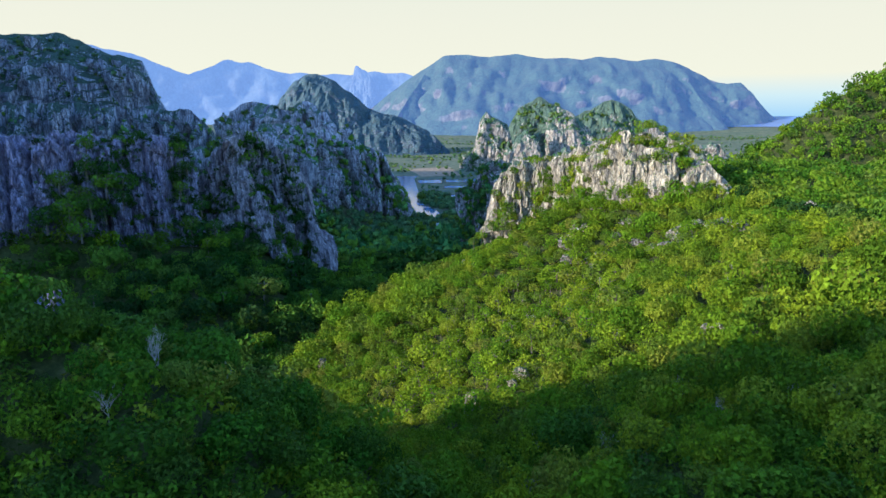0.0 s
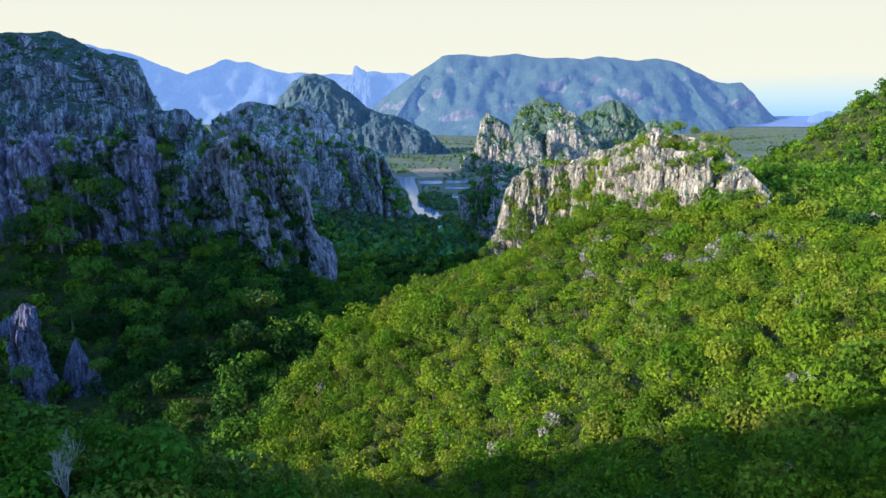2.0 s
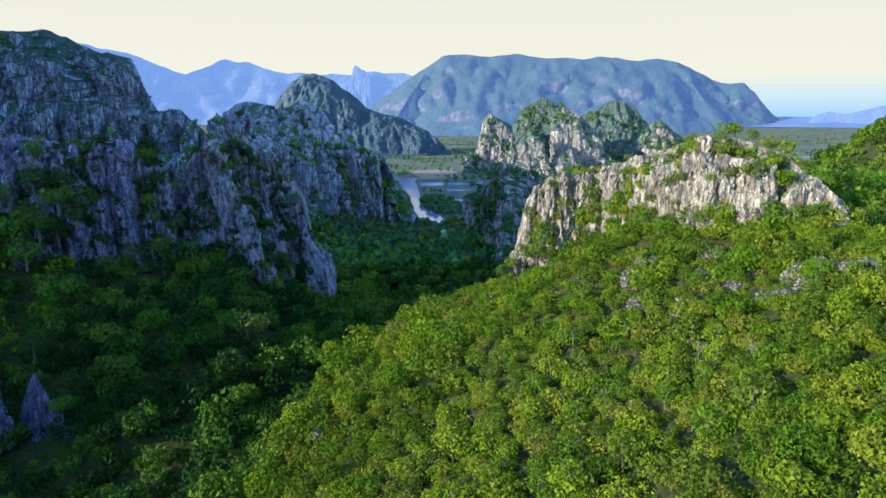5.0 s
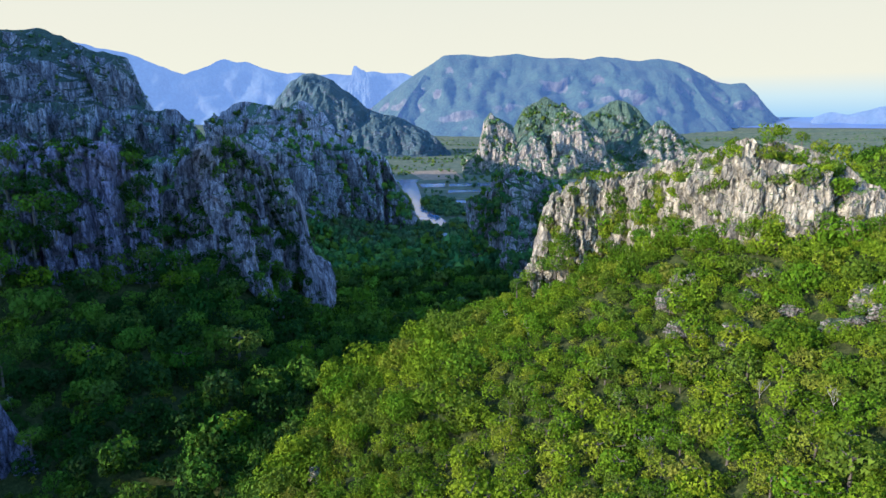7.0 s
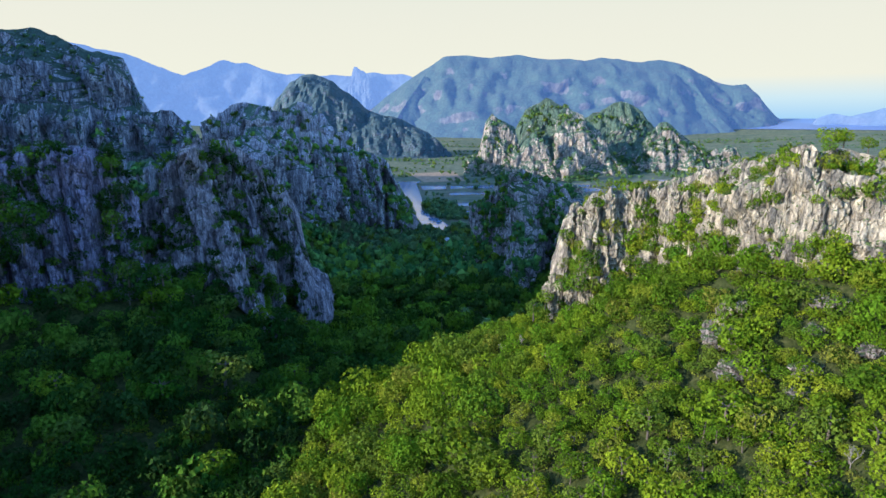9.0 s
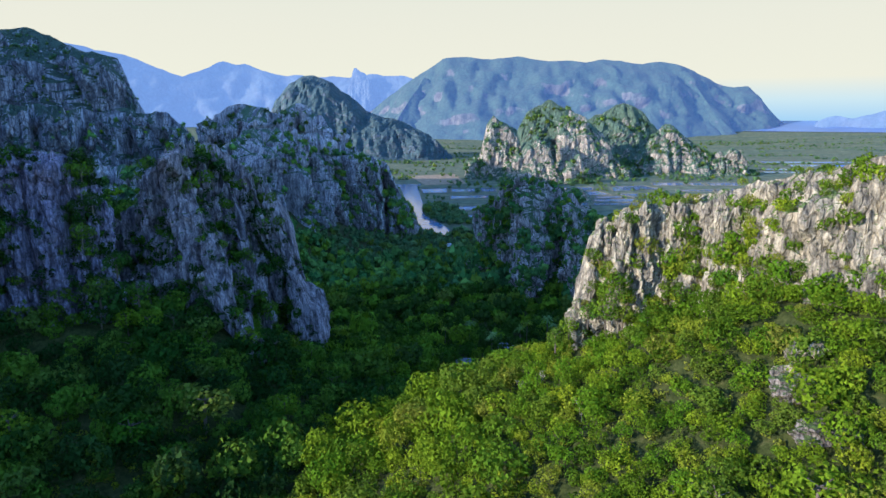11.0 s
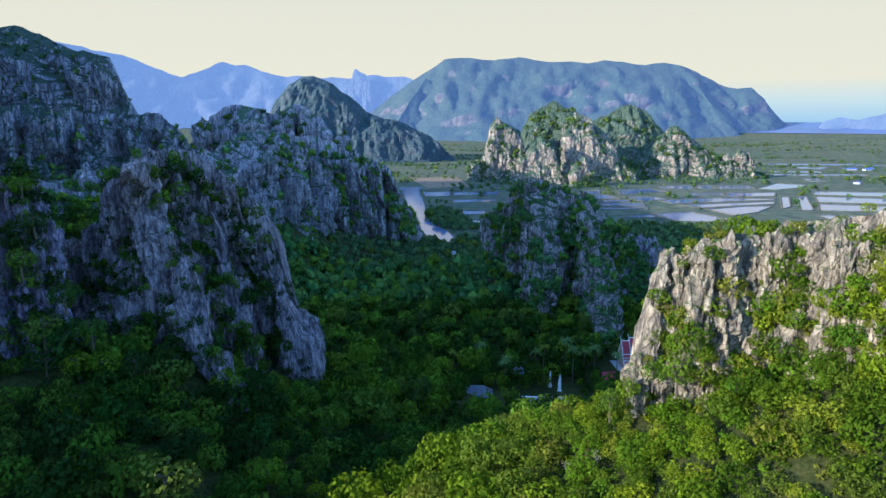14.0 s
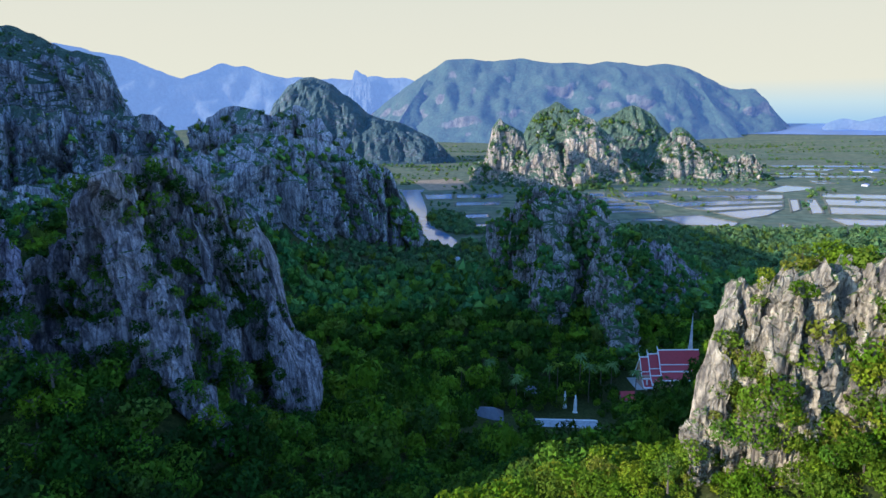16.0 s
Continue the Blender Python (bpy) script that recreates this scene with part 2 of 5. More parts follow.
def sky_material():
    m, nt, lk, b = mat("hazy_sky")
    t = nt.new("ShaderNodeTexCoord")
    sep = nt.new("ShaderNodeSeparateXYZ")
    lk.new(t.outputs["Object"], sep.inputs[0])
    mr = nt.new("ShaderNodeMapRange")
    mr.inputs[1].default_value, mr.inputs[2].default_value = 0, 1600
    lk.new(sep.outputs[2], mr.inputs[0])
    r = ramp(nt, [(0.0, (0.40, 0.60, 0.70)), (0.09, (0.46, 0.66, 0.72)), (0.17, (0.70, 0.80, 0.69)), (0.26, (0.955, 0.853, 0.565)), (0.45, (0.935, 0.835, 0.56)), (1.0, (0.835, 0.775, 0.55))], mr.outputs[0], lk)
    e = nt.new("ShaderNodeEmission")
    lk.new(r.outputs[0], e.inputs[0])
    e.inputs[1].default_value = 0.296
    lk.new(e.outputs[0], nt["Material Output"].inputs[0])
    return m


SKY = sky_material()


# ---------- noise in arrays ----------
_rs = np.random.RandomState(7)
_perm = np.concatenate([_rs.permutation(256)] * 3)
_grad = _rs.normal(size=(256, 3))
_grad /= np.linalg.norm(_grad, axis=1)[:, None]


def pnoise(x, y, z):
    x, y, z = np.broadcast_arrays(np.asarray(x, float), np.asarray(y, float), np.asarray(z, float))
    xi, yi, zi = np.floor(x).astype(int), np.floor(y).astype(int), np.floor(z).astype(int)
    xf, yf, zf = x - xi, y - yi, z - zi
    u, v, w = (q * q * q * (q * (q * 6 - 15) + 10) for q in (xf, yf, zf))
    out = 0
    for dx in (0, 1):
        for dy in (0, 1):
            for dz in (0, 1):
                h = _perm[(_perm[(_perm[(xi + dx) & 255] + yi + dy) & 255] + zi + dz) & 255]
                g = _grad[h]
                d = g[..., 0] * (xf - dx) + g[..., 1] * (yf - dy) + g[..., 2] * (zf - dz)
                out = out + d * (u if dx else 1 - u) * (v if dy else 1 - v) * (w if dz else 1 - w)
    return out


def fbm(x, y, z=0.0, octaves=4, gain=0.5):
    total, amp = 0, 1.0
    for k in range(octaves):
        total = total + amp * pnoise(x * 2 ** k + 17.3 * k, y * 2 ** k - 9.1 * k, z * 2 ** k + 3.7 * k)
        amp *= gain
    return total


def fractured(x, y, z):
    """Broken stone: a random step for each block, and how near the next joint is (0 at the joint)."""
    xi, yi, zi = np.floor(x).astype(int), np.floor(y).astype(int), np.floor(z).astype(int)
    f1, f2, step = np.full(x.shape, 9.0), np.full(x.shape, 9.0), np.zeros(x.shape)
    for dx in (-1, 0, 1):
        for dy in (-1, 0, 1):
            for dz in (-1, 0, 1):
                h = _perm[(_perm[(_perm[(xi + dx) & 255] + yi + dy) & 255] + zi + dz) & 255]
                g = _grad[h]
                d = (xi + dx + 0.5 + 0.42 * g[..., 0] - x) ** 2 + (yi + dy + 0.5 + 0.42 * g[..., 1] - y) ** 2 + (zi + dz + 0.5 + 0.42 * g[..., 2] - z) ** 2
                first = d < f1
                f2 = np.where(first, f1, np.minimum(f2, d))
                f1 = np.where(first, d, f1)
                step = np.where(first, h / 255.0, step)
    return step, np.sqrt(f2) - np.sqrt(f1)


# ---------- the lie of the land ----------
def along(line, x, y):
    """Distance to a ridge line and the values (height and more) of its nearest point."""
    best, vals = np.full(x.shape, 1e9), None
    for p, q in zip(line[:-1], line[1:]):
        p, q = np.array(p, float), np.array(q, float)
        d = q[:2] - p[:2]
        s = np.clip(((x - p[0]) * d[0] + (y - p[1]) * d[1]) / max(1e-6, d @ d), 0, 1)
        dist = np.hypot(x - p[0] - s * d[0], y - p[1] - s * d[1])
        val = p[2:, None] + (q - p)[2:, None] * s.ravel()[None]
        nearer = dist < best
        if vals is None:
            vals = val.reshape((-1,) + x.shape).copy()
        else:
            vals[:, nearer] = val.reshape((-1,) + x.shape)[:, nearer]
        best = np.minimum(best, dist)
    return best, vals


def soft_max(a, b, k):
    m = np.maximum(a, b)
    return m + k * np.log(np.exp((a - m) / k) + np.exp((b - m) / k))


# ridge lines of the wooded ground: x, y, crest height; then fall, power
SLOPES = [
    ([(152, 290, 110), (162, 286, 130), (178, 288, 145), (202, 295, 154), (240, 308, 158), (310, 330, 152)], 0.8, 1.0),   # hill beyond the saddle
    ([(17, 246, 83.5), (30, 236, 89.5), (42, 222, 99), (50, 212, 105), (62, 198, 107.5), (76, 184, 110)], 0.6, 1.0),          # foot of the rock ridge
    ([(14, 236, 79.5), (0, 241, 70.5), (-24, 243, 62), (-50, 242, 55), (-76, 240, 51), (-98, 232, 50)], 0.72, 1.0),           # spur below the white cliff
    ([(-120, -60, 130), (-92, 5, 125), (-60, 44, 121), (-42, 52, 118), (-30, 53, 116), (-24, 47, 115.5), (-20, 53, 110), (-17, 66, 101), (-12, 84, 89), (-18, 112, 76)], 0.8, 1.0),  # shoulder beside the start
    ([(-150, 208, 62), (-130, 207, 58), (-117, 206, 54)], 0.85, 1.0),                                # knoll under the leaning pinnacle
    ([(-170, 265, 92), (-135, 268, 80), (-104, 290, 76), (-84, 302, 70), (-66, 332, 50)], 0.7, 1.0),   # foot of the columned cliffs
    ([(-132, 258, 74), (-100, 260, 70), (-75, 258, 61), (-58, 285, 53), (-50, 331, 43), (-52, 400, 29), (-45, 460, 12)], 0.42, 1.0),  # head of the valley
    ([(-260, 560, 80), (-210, 660, 60), (-150, 780, 45), (-90, 830, 20)], 0.6, 1.0),                 # foot of the fluted wall
    ([(-700, 1120, 150), (-480, 1000, 120), (-350, 900, 90), (-280, 760, 80)], 0.5, 1.0),            # foot of the high massif
    ([(40, 640, 26), (85, 605, 20), (95, 540, 12)], 0.6, 1.0),                                       # foot of the valley tower
]


def hillside(x, y):
    """The long wooded slope: it falls to the west, climbs towards the viewpoint and ends behind the rock ridge."""
    h = 72.0 + 0.47 * x + 12.0 * np.clip((160 - y) / 80, 0, 1.7) ** 1.6
    h = 113 - 4.0 * np.log1p(np.exp((113 - h) / 4.0))
    h = h - 2.5 * np.exp(-((x - 14) / 22) ** 2 - ((y - 222) / 26) ** 2)
    return h - 1.2 * np.clip(y - (247 + 0.1 * np.clip(x - 15, -40, 60)), 0, None)


def far_rise(d):
    """Beyond two and a half kilometres the flat land is drawn in, so that it meets the horizon at five."""
    k = np.clip((d - 2500) / 2460, 0, 0.995)
    true = 2500 + (d - 2500) / (1 - k)
    return np.where(d > 2500, 134 * (1 - d / true), 0)


def land(x, y):
    x, y = np.asarray(x, float), np.asarray(y, float)
    d0 = np.hypot(x, y)
    z = 3 + 3.5 * np.clip(1 - (y - 430) / 300, -1, 1) + far_rise(d0)
    z = np.where(y > 560, np.clip(z, 0.5, None) * 1.0, z)
    z = np.where(y > 700, 0.6 + far_rise(d0), z)
    und = fbm(x / 45, y / 45, 0.3, 4) * 4.5 + fbm(x / 14, y / 14, 1.3, 3) * 1.6
    h = hillside(x, y)
    z = soft_max(z, h + und * np.clip((h - 4) / 30, 0, 1), 2.0)
    for line, fall, power in SLOPES:
        h = np.full(x.shape, -999.0)
        for p, q in zip(line[:-1], line[1:]):
            d, v = along([p, q], x, y)
            h = np.maximum(h, v[0] - fall * d ** power)
        h = h + und * np.clip((h - 4) / 30, 0, 1)
        z = soft_max(z, h, 2.0)
    return z


def mesh_from(name, verts, faces, material, smooth=True, thing=None, attrs=None):
    me = bpy.data.meshes.new(name)
    verts = np.asarray(verts, np.float32)
    faces = np.asarray(faces, np.int32)
    n = faces.shape[1]
    me.vertices.add(len(verts))
    me.vertices.foreach_set("co", verts.ravel())
    me.loops.add(faces.size)
    me.loops.foreach_set("vertex_index", faces.ravel())
    me.polygons.add(len(faces))
    me.polygons.foreach_set("loop_start", np.arange(0, faces.size, n, dtype=np.int32))
    me.update(calc_edges=True)
    me.polygons.foreach_set("use_smooth", np.full(len(faces), smooth) if np.isscalar(smooth) else smooth)
    if attrs is not None:
        a = me.attributes.new("tint", "FLOAT", "POINT")
        a.data.foreach_set("value", np.asarray(attrs, np.float32))
    me.materials.append(material)
    me.validate()
    ob = new(name, me)
    if thing is not None:
        ob.parent = thing
    return ob


def grid_faces(nu, nv, wrap=False):
    i = np.arange(nu if wrap else nu - 1)
    j = np.arange(nv - 1)
    I, J = np.meshgrid(i, j, indexing="ij")
    a, b = I * nv + J, ((I + 1) % nu) * nv + J
    return np.stack([a, b, b + 1, a + 1], -1).reshape(-1, 4)


def spread(lo, hi, step, end_lo, end_hi, growth):
    mid = list(np.arange(lo, hi + 0.01, step))
    a, s = lo, step
    while a > end_lo:
        s = min(s * growth, 220)
        a -= s
        mid.insert(0, a)
    b, s = hi, step
    while b < end_hi:
        s = min(s * growth, 220)
        b += s
        mid.append(b)
    return np.array(mid)


gx = spread(-200, 220, 3.4, -5200, 5200, 1.12)
gy = spread(-60, 460, 3.4, -1500, 4960, 1.08)
GX, GY = np.meshgrid(gx, gy, indexing="ij")
GZ = land(GX, GY)
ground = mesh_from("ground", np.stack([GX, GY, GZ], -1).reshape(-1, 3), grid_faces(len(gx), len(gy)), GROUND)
tagged(ground, "wooded hillside, valley floor and flat marshland", "ground", kind="structure")

# sky behind everything that is seen
ang = np.radians(np.linspace(38, 142, 60))
hz = np.linspace(-40, 2200, 24)
A, Z = np.meshgrid(ang, hz, indexing="ij")
backdrop = mesh_from("backdrop", np.stack([4960 * np.cos(A), 4960 * np.sin(A), 134 + Z], -1).reshape(-1, 3) * 1.0, grid_faces(60, 24), SKY)
tagged(backdrop, "pale cream evening sky, bluish at the horizon", "sky", kind="structure")


# ---------- limestone towers ----------
PROFILES = {  # height share, width share
    "tower": [(0, 1.0), (0.22, 0.70), (0.34, 0.56), (0.80, 0.38), (0.93, 0.22), (1, 0.0)],
    "cliff": [(0, 1.0), (0.10, 0.82), (0.55, 0.66), (0.86, 0.48), (0.95, 0.28), (1, 0.0)],
    "wall": [(0, 1.0), (0.08, 0.88), (0.70, 0.72), (0.90, 0.58), (0.97, 0.36), (1, 0.0)],
    "curtain": [(0, 1.0), (0.2, 0.80), (0.45, 0.45), (0.7, 0.22), (0.9, 0.1), (1, 0.0)],
    "hill": [(0, 1.0), (0.3, 0.72), (0.62, 0.44), (0.85, 0.22), (1, 0.0)],
}


def chance(n, seed):
    return np.mod(np.sin(n * 12.9898 + seed) * 43758.5453, 1.0)


def pillars(a, z, w, seed, tall=3.2):
    """Upright blocks of uneven width along a face: each block's own step out, and how far its nearest joint is (0 to 0.5)."""
    q = a / w + 0.45 * fbm(a / (2.3 * w) + seed, z / (4.5 * w), seed, 2)
    i = np.floor(q)
    edge = lambda n: 0.5 * (chance(n, seed) - 0.5)
    i = np.where(q - i < edge(i), i - 1, np.where(q - i > 1 + edge(i + 1), i + 1, i))
    lo, hi = i + edge(i), i + 1 + edge(i + 1)
    d = np.minimum(q - lo, hi - q) / (hi - lo)
    level = np.floor(z / (tall * w) + 7 * chance(i + 50, seed))
    return chance(i * 7.1 + level * 13.7, seed), np.clip(d, 0, 0.5)


def karst(name, line, foot, material, cell, profile="cliff", deep=1.0, jag=1.0, seed=0.0, label="", category="hill", bushes=0, owner=None, fine=1.0):
    """A rock hill lofted round its crest. line: x, y, crest height, half width. Columns and gullies run down its faces."""
    mesh_cell = cell * fine
    line = np.array(line, float)
    seg = np.hypot(*(line[1:, :2] - line[:-1, :2]).T)
    s_at = np.concatenate([[0], np.cumsum(seg)])
    total = s_at[-1]
    wmean = line[:, 3].mean()
    n_side = max(6, int(total / mesh_cell))
    run = line[-1, :2] - line[0, :2]
    n_back = max(6, n_side // 3) if run[0] > 0.9 * abs(run[1]) else n_side
    n_cap = max(10, int(math.pi * wmean * 0.7 / mesh_cell))
    tall = line[:, 2].max() - foot
    nv = max(8, int(1.25 * tall / (1.3 * mesh_cell)))
    s = np.concatenate([np.linspace(0, total, n_side), np.full(n_cap, total), np.linspace(total, 0, n_back), np.full(n_cap, 0.0)])
    c = [np.interp(s, s_at, line[:, k]) for k in range(4)]
    ds = max(total * 0.08, 0.5)
    tx = np.interp(s + ds, s_at, line[:, 0]) - np.interp(s - ds, s_at, line[:, 0])
    ty = np.interp(s + ds, s_at, line[:, 1]) - np.interp(s - ds, s_at, line[:, 1])
    th = np.arctan2(ty, tx)
    turn = np.concatenate([np.full(n_side, -math.pi / 2), np.linspace(-math.pi / 2, math.pi / 2, n_cap + 2)[1:-1], np.full(n_back, math.pi / 2), np.linspace(math.pi / 2, 1.5 * math.pi, n_cap + 2)[1:-1]])
    nx, ny = np.cos(th + turn), np.sin(th + turn)
    nu = len(s)
    v = np.linspace(0, 1, nv)
    prof = np.array(PROFILES[profile], float)
    # the steps of the profile drift along the hill
    drift = 0.07 * fbm(c[0] / (1.2 * wmean) + nx + seed, c[1] / (1.2 * wmean) + ny, 0.5, 3)
    r = np.interp(np.clip(v[None] + drift[:, None] * np.sin(math.pi * v)[None], 0, 1), prof[:, 0], prof[:, 1])
    X = c[0][:, None] + nx[:, None] * c[3][:, None] * r
    Y = c[1][:, None] + ny[:, None] * c[3][:, None] * r
    Z = foot + (c[2][:, None] - foot) * v[None] + 0 * X
    S1, S2, S3 = 7.0 * cell, 24.0 * cell, 2.6 * cell
    lean = 0.03 * (Z - foot)
    col = np.abs(pnoise((X + lean) / S1 + seed, Y / S1, Z / (5 * S1))) ** 0.65
    thin = np.abs(pnoise((X - lean) / S3 + seed, Y / S3, Z / (3.5 * S3))) ** 0.7
    gul = np.abs(fbm(X / S2 + seed, Y / S2, Z / (2.2 * S2), 2))
    blocks = fbm(X / (0.9 * S1), Y / (0.9 * S1) + seed, Z / (1.1 * S1), 4, 0.55)
    bulge = fbm(X / (1.5 * wmean) + seed, Y / (1.5 * wmean), Z / (1.2 * wmean), 3)
    fade = np.clip(r * 2.2, 0.10, 1) * np.clip(1.25 - 0.5 * r, 0, 1)
    if cell < 4.4 and profile != "hill":
        mid = nv // 3
        arc = np.concatenate([[0], np.cumsum(np.hypot(np.diff(X[:, mid]), np.diff(Y[:, mid])))])[:, None] + 0 * Z
        big = min(1.0, wmean / (18 * cell))
        squat = 2.2 if material is ROCK and cell > 0.5 else 3.4
        o1, d1 = pillars(arc, Z, 15 * cell, seed, squat)
        o2, d2 = pillars(arc, Z, 5.2 * cell, seed + 3.3, squat)
        o3, d3 = pillars(arc, Z, 2.1 * cell, seed + 6.1, 4.5)
        heavy = 1.0 if material in (ROCK, ROCK_FAR_HAZE, ROCK_TOWER) else 1.5
        lean_ = 0.25 * Z
        b1, j1 = fractured((X + lean_) / (6.5 * cell) + seed, (Y + lean_) / (6.5 * cell), Z / (19.0 * cell) + 0.4 * fbm(X / (9 * cell), Y / (9 * cell), seed, 2))
        b2, j2 = fractured((X - lean_) / (2.6 * cell) + seed, Y / (2.6 * cell), (Z + 0.3 * X) / (8.5 * cell))
        block = heavy * big * 3.6 * cell * (o1 - 0.5) + 1.5 * cell * (o2 - 0.5) + 0.7 * cell * (o3 - 0.5)
        block = block - heavy ** 2 * big * 2.4 * cell * np.exp(-(d1 / 0.10) ** 2) - 0.8 * heavy * cell * np.exp(-(d2 / 0.16) ** 2) - 0.5 * cell * np.exp(-(d3 / 0.22) ** 2) + 2.0 * cell * (1 - (1 - 2 * d1) ** 4)
        block = block + 4.6 * cell * (b1 - 0.5) + 1.3 * cell * (b2 - 0.5) - 1.6 * heavy * cell * np.exp(-(j1 / 0.10) ** 2) - 0.4 * cell * np.exp(-(j2 / 0.14) ** 2)
        steps = big * 5.0 * (o1 - 0.5) + 3.0 * (o2 - 0.5) + 1.2 * (o3 - 0.5) + 4.5 * (b1 - 0.5) + 2.2 * (b2 - 0.5) - 2.6 * big * np.exp(-(d1 / 0.1) ** 2) - 1.6 * np.exp(-(d2 / 0.14) ** 2)
        soft = 0.55 if material is ROCK else 0.4
    else:
        block, steps, soft = 0.0, 0.0, 1.0
    out = deep * block * np.clip(r * 2.2, 0.10, 1) + deep * (soft * 8.5 * cell * (col - 0.35) + soft * 3.4 * cell * (thin - 0.35) + 18.0 * cell * (gul - 0.2) + soft * 5.0 * cell * blocks + soft * 3.0 * cell * (np.abs(fbm(X / (0.5 * S1) + seed, Y / (0.5 * S1), Z / (0.7 * S1), 3)) - 0.2) + 0.22 * wmean * bulge) * fade
    X, Y = X + nx[:, None] * out, Y + ny[:, None] * out
    up = np.clip((v - 0.3) / 0.7, 0, 1)[None] ** 1.3
    Z = Z + jag * up * cell * (steps + soft * 9.0 * (col - 0.28) + soft * 3.0 * (thin - 0.3) + 9.0 * np.clip(gul - 0.22, -1, 0.05) + soft * 2.0 * blocks)
    Z = Z + soft * 0.9 * cell * blocks * np.clip(4 * r * (1 - r), 0, 1)
    # both sides meet along the crest
    X[:, -1], Y[:, -1] = c[0], c[1]
    Z[:, -1] = c[2] + jag * cell * (4.0 * pnoise(c[0] / S1 + seed, c[1] / S1, 0.5) + 1.5 * pnoise(c[0] / S3, c[1] / S3 + seed, 0.5) + 0.6)
    thing = owner
    if owner is None:
        thing = new(name)
        thing.location = (float(line[:, 0].mean()), float(line[:, 1].mean()), foot)
        tagged(thing, label, category, "limestone hills")
    ob = mesh_from("rock_face", np.stack([X, Y, Z], -1).reshape(-1, 3) - np.array(thing.location), grid_faces(nu, nv, True), material, smooth=cell > 15, thing=thing)
    P = np.stack([X, Y, Z], -1)
    N = np.cross(np.roll(P, -1, 0)[:, 1:] - P[:, 1:], P[:, 1:] - P[:, :-1])
    N /= np.linalg.norm(N, axis=-1)[..., None] + 1e-9
    if bushes:
        BUSHES.append((thing, P[:, 1:], N, bushes, (gul + 0.35 * col)[:, 1:], mesh_cell ** 2))
    CRESTS.append(line)
    return thing


BUSHES, CRESTS = [], []
GREY = "grey fluted limestone crag with bushes on its ledges"
cream = karst("limestone_crag", [(22, 251, 107, 5), (27, 252, 112, 8), (35, 252, 116.5, 11), (41, 245, 118, 12), (50, 233, 122, 13), (58, 212, 128, 13), (67, 208, 128.5, 14), (74, 204, 126.5, 13), (80, 195, 120, 11), (86, 189, 113, 8)], 64, ROCK, 0.6, "cliff", 0.6, 0.6, 3.1, "sunlit cream limestone crag above the wooded slope", bushes=620, fine=0.7)
for k, (buttress, size) in enumerate((([(18.2, 247.5, 94, 2.0), (19.4, 248.5, 104, 2.6), (21.4, 250, 110, 3.0), (24, 251.5, 112.5, 3.0)], 0.36),
                                      ([(24.5, 247.5, 111.5, 2.8), (26.5, 248, 114, 3.4)], 0.38),
                                      ([(27.5, 243.5, 115, 4.0), (31, 243.5, 117.5, 5.0), (34.5, 245, 117.5, 4.4)], 0.42),
                                      ([(36.5, 241.5, 117, 2.6), (38.3, 240.6, 120, 2.6), (40.5, 240, 117.5, 2.8)], 0.36),
                                      ([(44, 233, 119, 4.2), (48, 231, 122.5, 5.0), (51, 226, 123, 4.5)], 0.46),
                                      ([(52, 221, 123.5, 4.5), (55.5, 214, 127, 5.0), (58, 207.5, 129.5, 4.5)], 0.46),
                                      ([(61, 203, 125, 5.0), (66, 201, 124.5, 5.5), (71, 199, 122.5, 5.0)], 0.46),
                                      ([(76, 193, 118.5, 3.5), (79, 193, 120.5, 3.6), (82, 189, 116, 3.0)], 0.4))):
    karst("buttress", buttress, 80, ROCK, size, "wall", 0.75, 0.9, 4.4 + 2.3 * k, bushes=16, owner=cream, fine=0.85)
karst("limestone_crag", [(-200, 258, 128, 14), (-172, 268, 125, 15), (-150, 275, 127, 12), (-145, 277, 122, 10)], 60, ROCK_BLUE_SHADE, 0.75, "wall", 0.8, 1.0, 7.7, "grey limestone block crag in the shade", bushes=200)
karst("limestone_crag", [(-139, 284, 126, 10), (-130, 288, 126, 11), (-120, 291, 124, 9)], 60, ROCK_BLUE_SHADE, 0.6, "wall", 0.6, 0.6, 9.1, "grey columned limestone wall in the shade", bushes=110, fine=0.75)
crag = karst("limestone_crag", [(-127, 338, 98, 13), (-114, 331, 113, 15), (-105, 327, 127, 14), (-97, 341, 124, 15), (-86, 350, 115, 15), (-76, 350, 99, 13), (-68, 349, 70, 10)], 22, ROCK_GREY_SHADE, 0.9, "wall", 0.9, 1.2, 12.4, "steep grey limestone crag split by gullies", bushes=800, fine=0.8)
for k, rib in enumerate(([(-105, 323, 126, 8), (-97, 315, 112, 9), (-89, 308, 96, 9), (-81, 302, 80, 8), (-76, 298, 66, 6)],
                         [(-97, 338, 120, 7), (-90, 333, 107, 8), (-83, 328, 92, 8), (-79, 323, 74, 7)],
                         [(-86, 347, 115, 7), (-76, 345, 96, 8), (-66, 338, 68, 8), (-61, 334, 50, 6)],
                         [(-120, 328, 102, 9), (-113, 318, 91, 9), (-108, 310, 78, 8)],
                         [(-111, 322, 112, 7), (-104, 314, 98, 8), (-99, 306, 82, 7)])):
    karst("rib", rib, 24, ROCK_GREY_SHADE, 0.7, "wall", 0.95, 1.3, 13.0 + 1.7 * k, bushes=260, owner=crag)
karst("limestone_crag", [(-300, 640, 92, 50), (-235, 660, 98, 55), (-195, 750, 125, 60), (-150, 800, 117, 56), (-104, 830, 98, 44), (-76, 838, 82, 28), (-60, 836, 50, 18)], -3, ROCK_MID_HAZE, 2.1, "cliff", 1.3, 1.0, 21.2, GREY, bushes=1700)
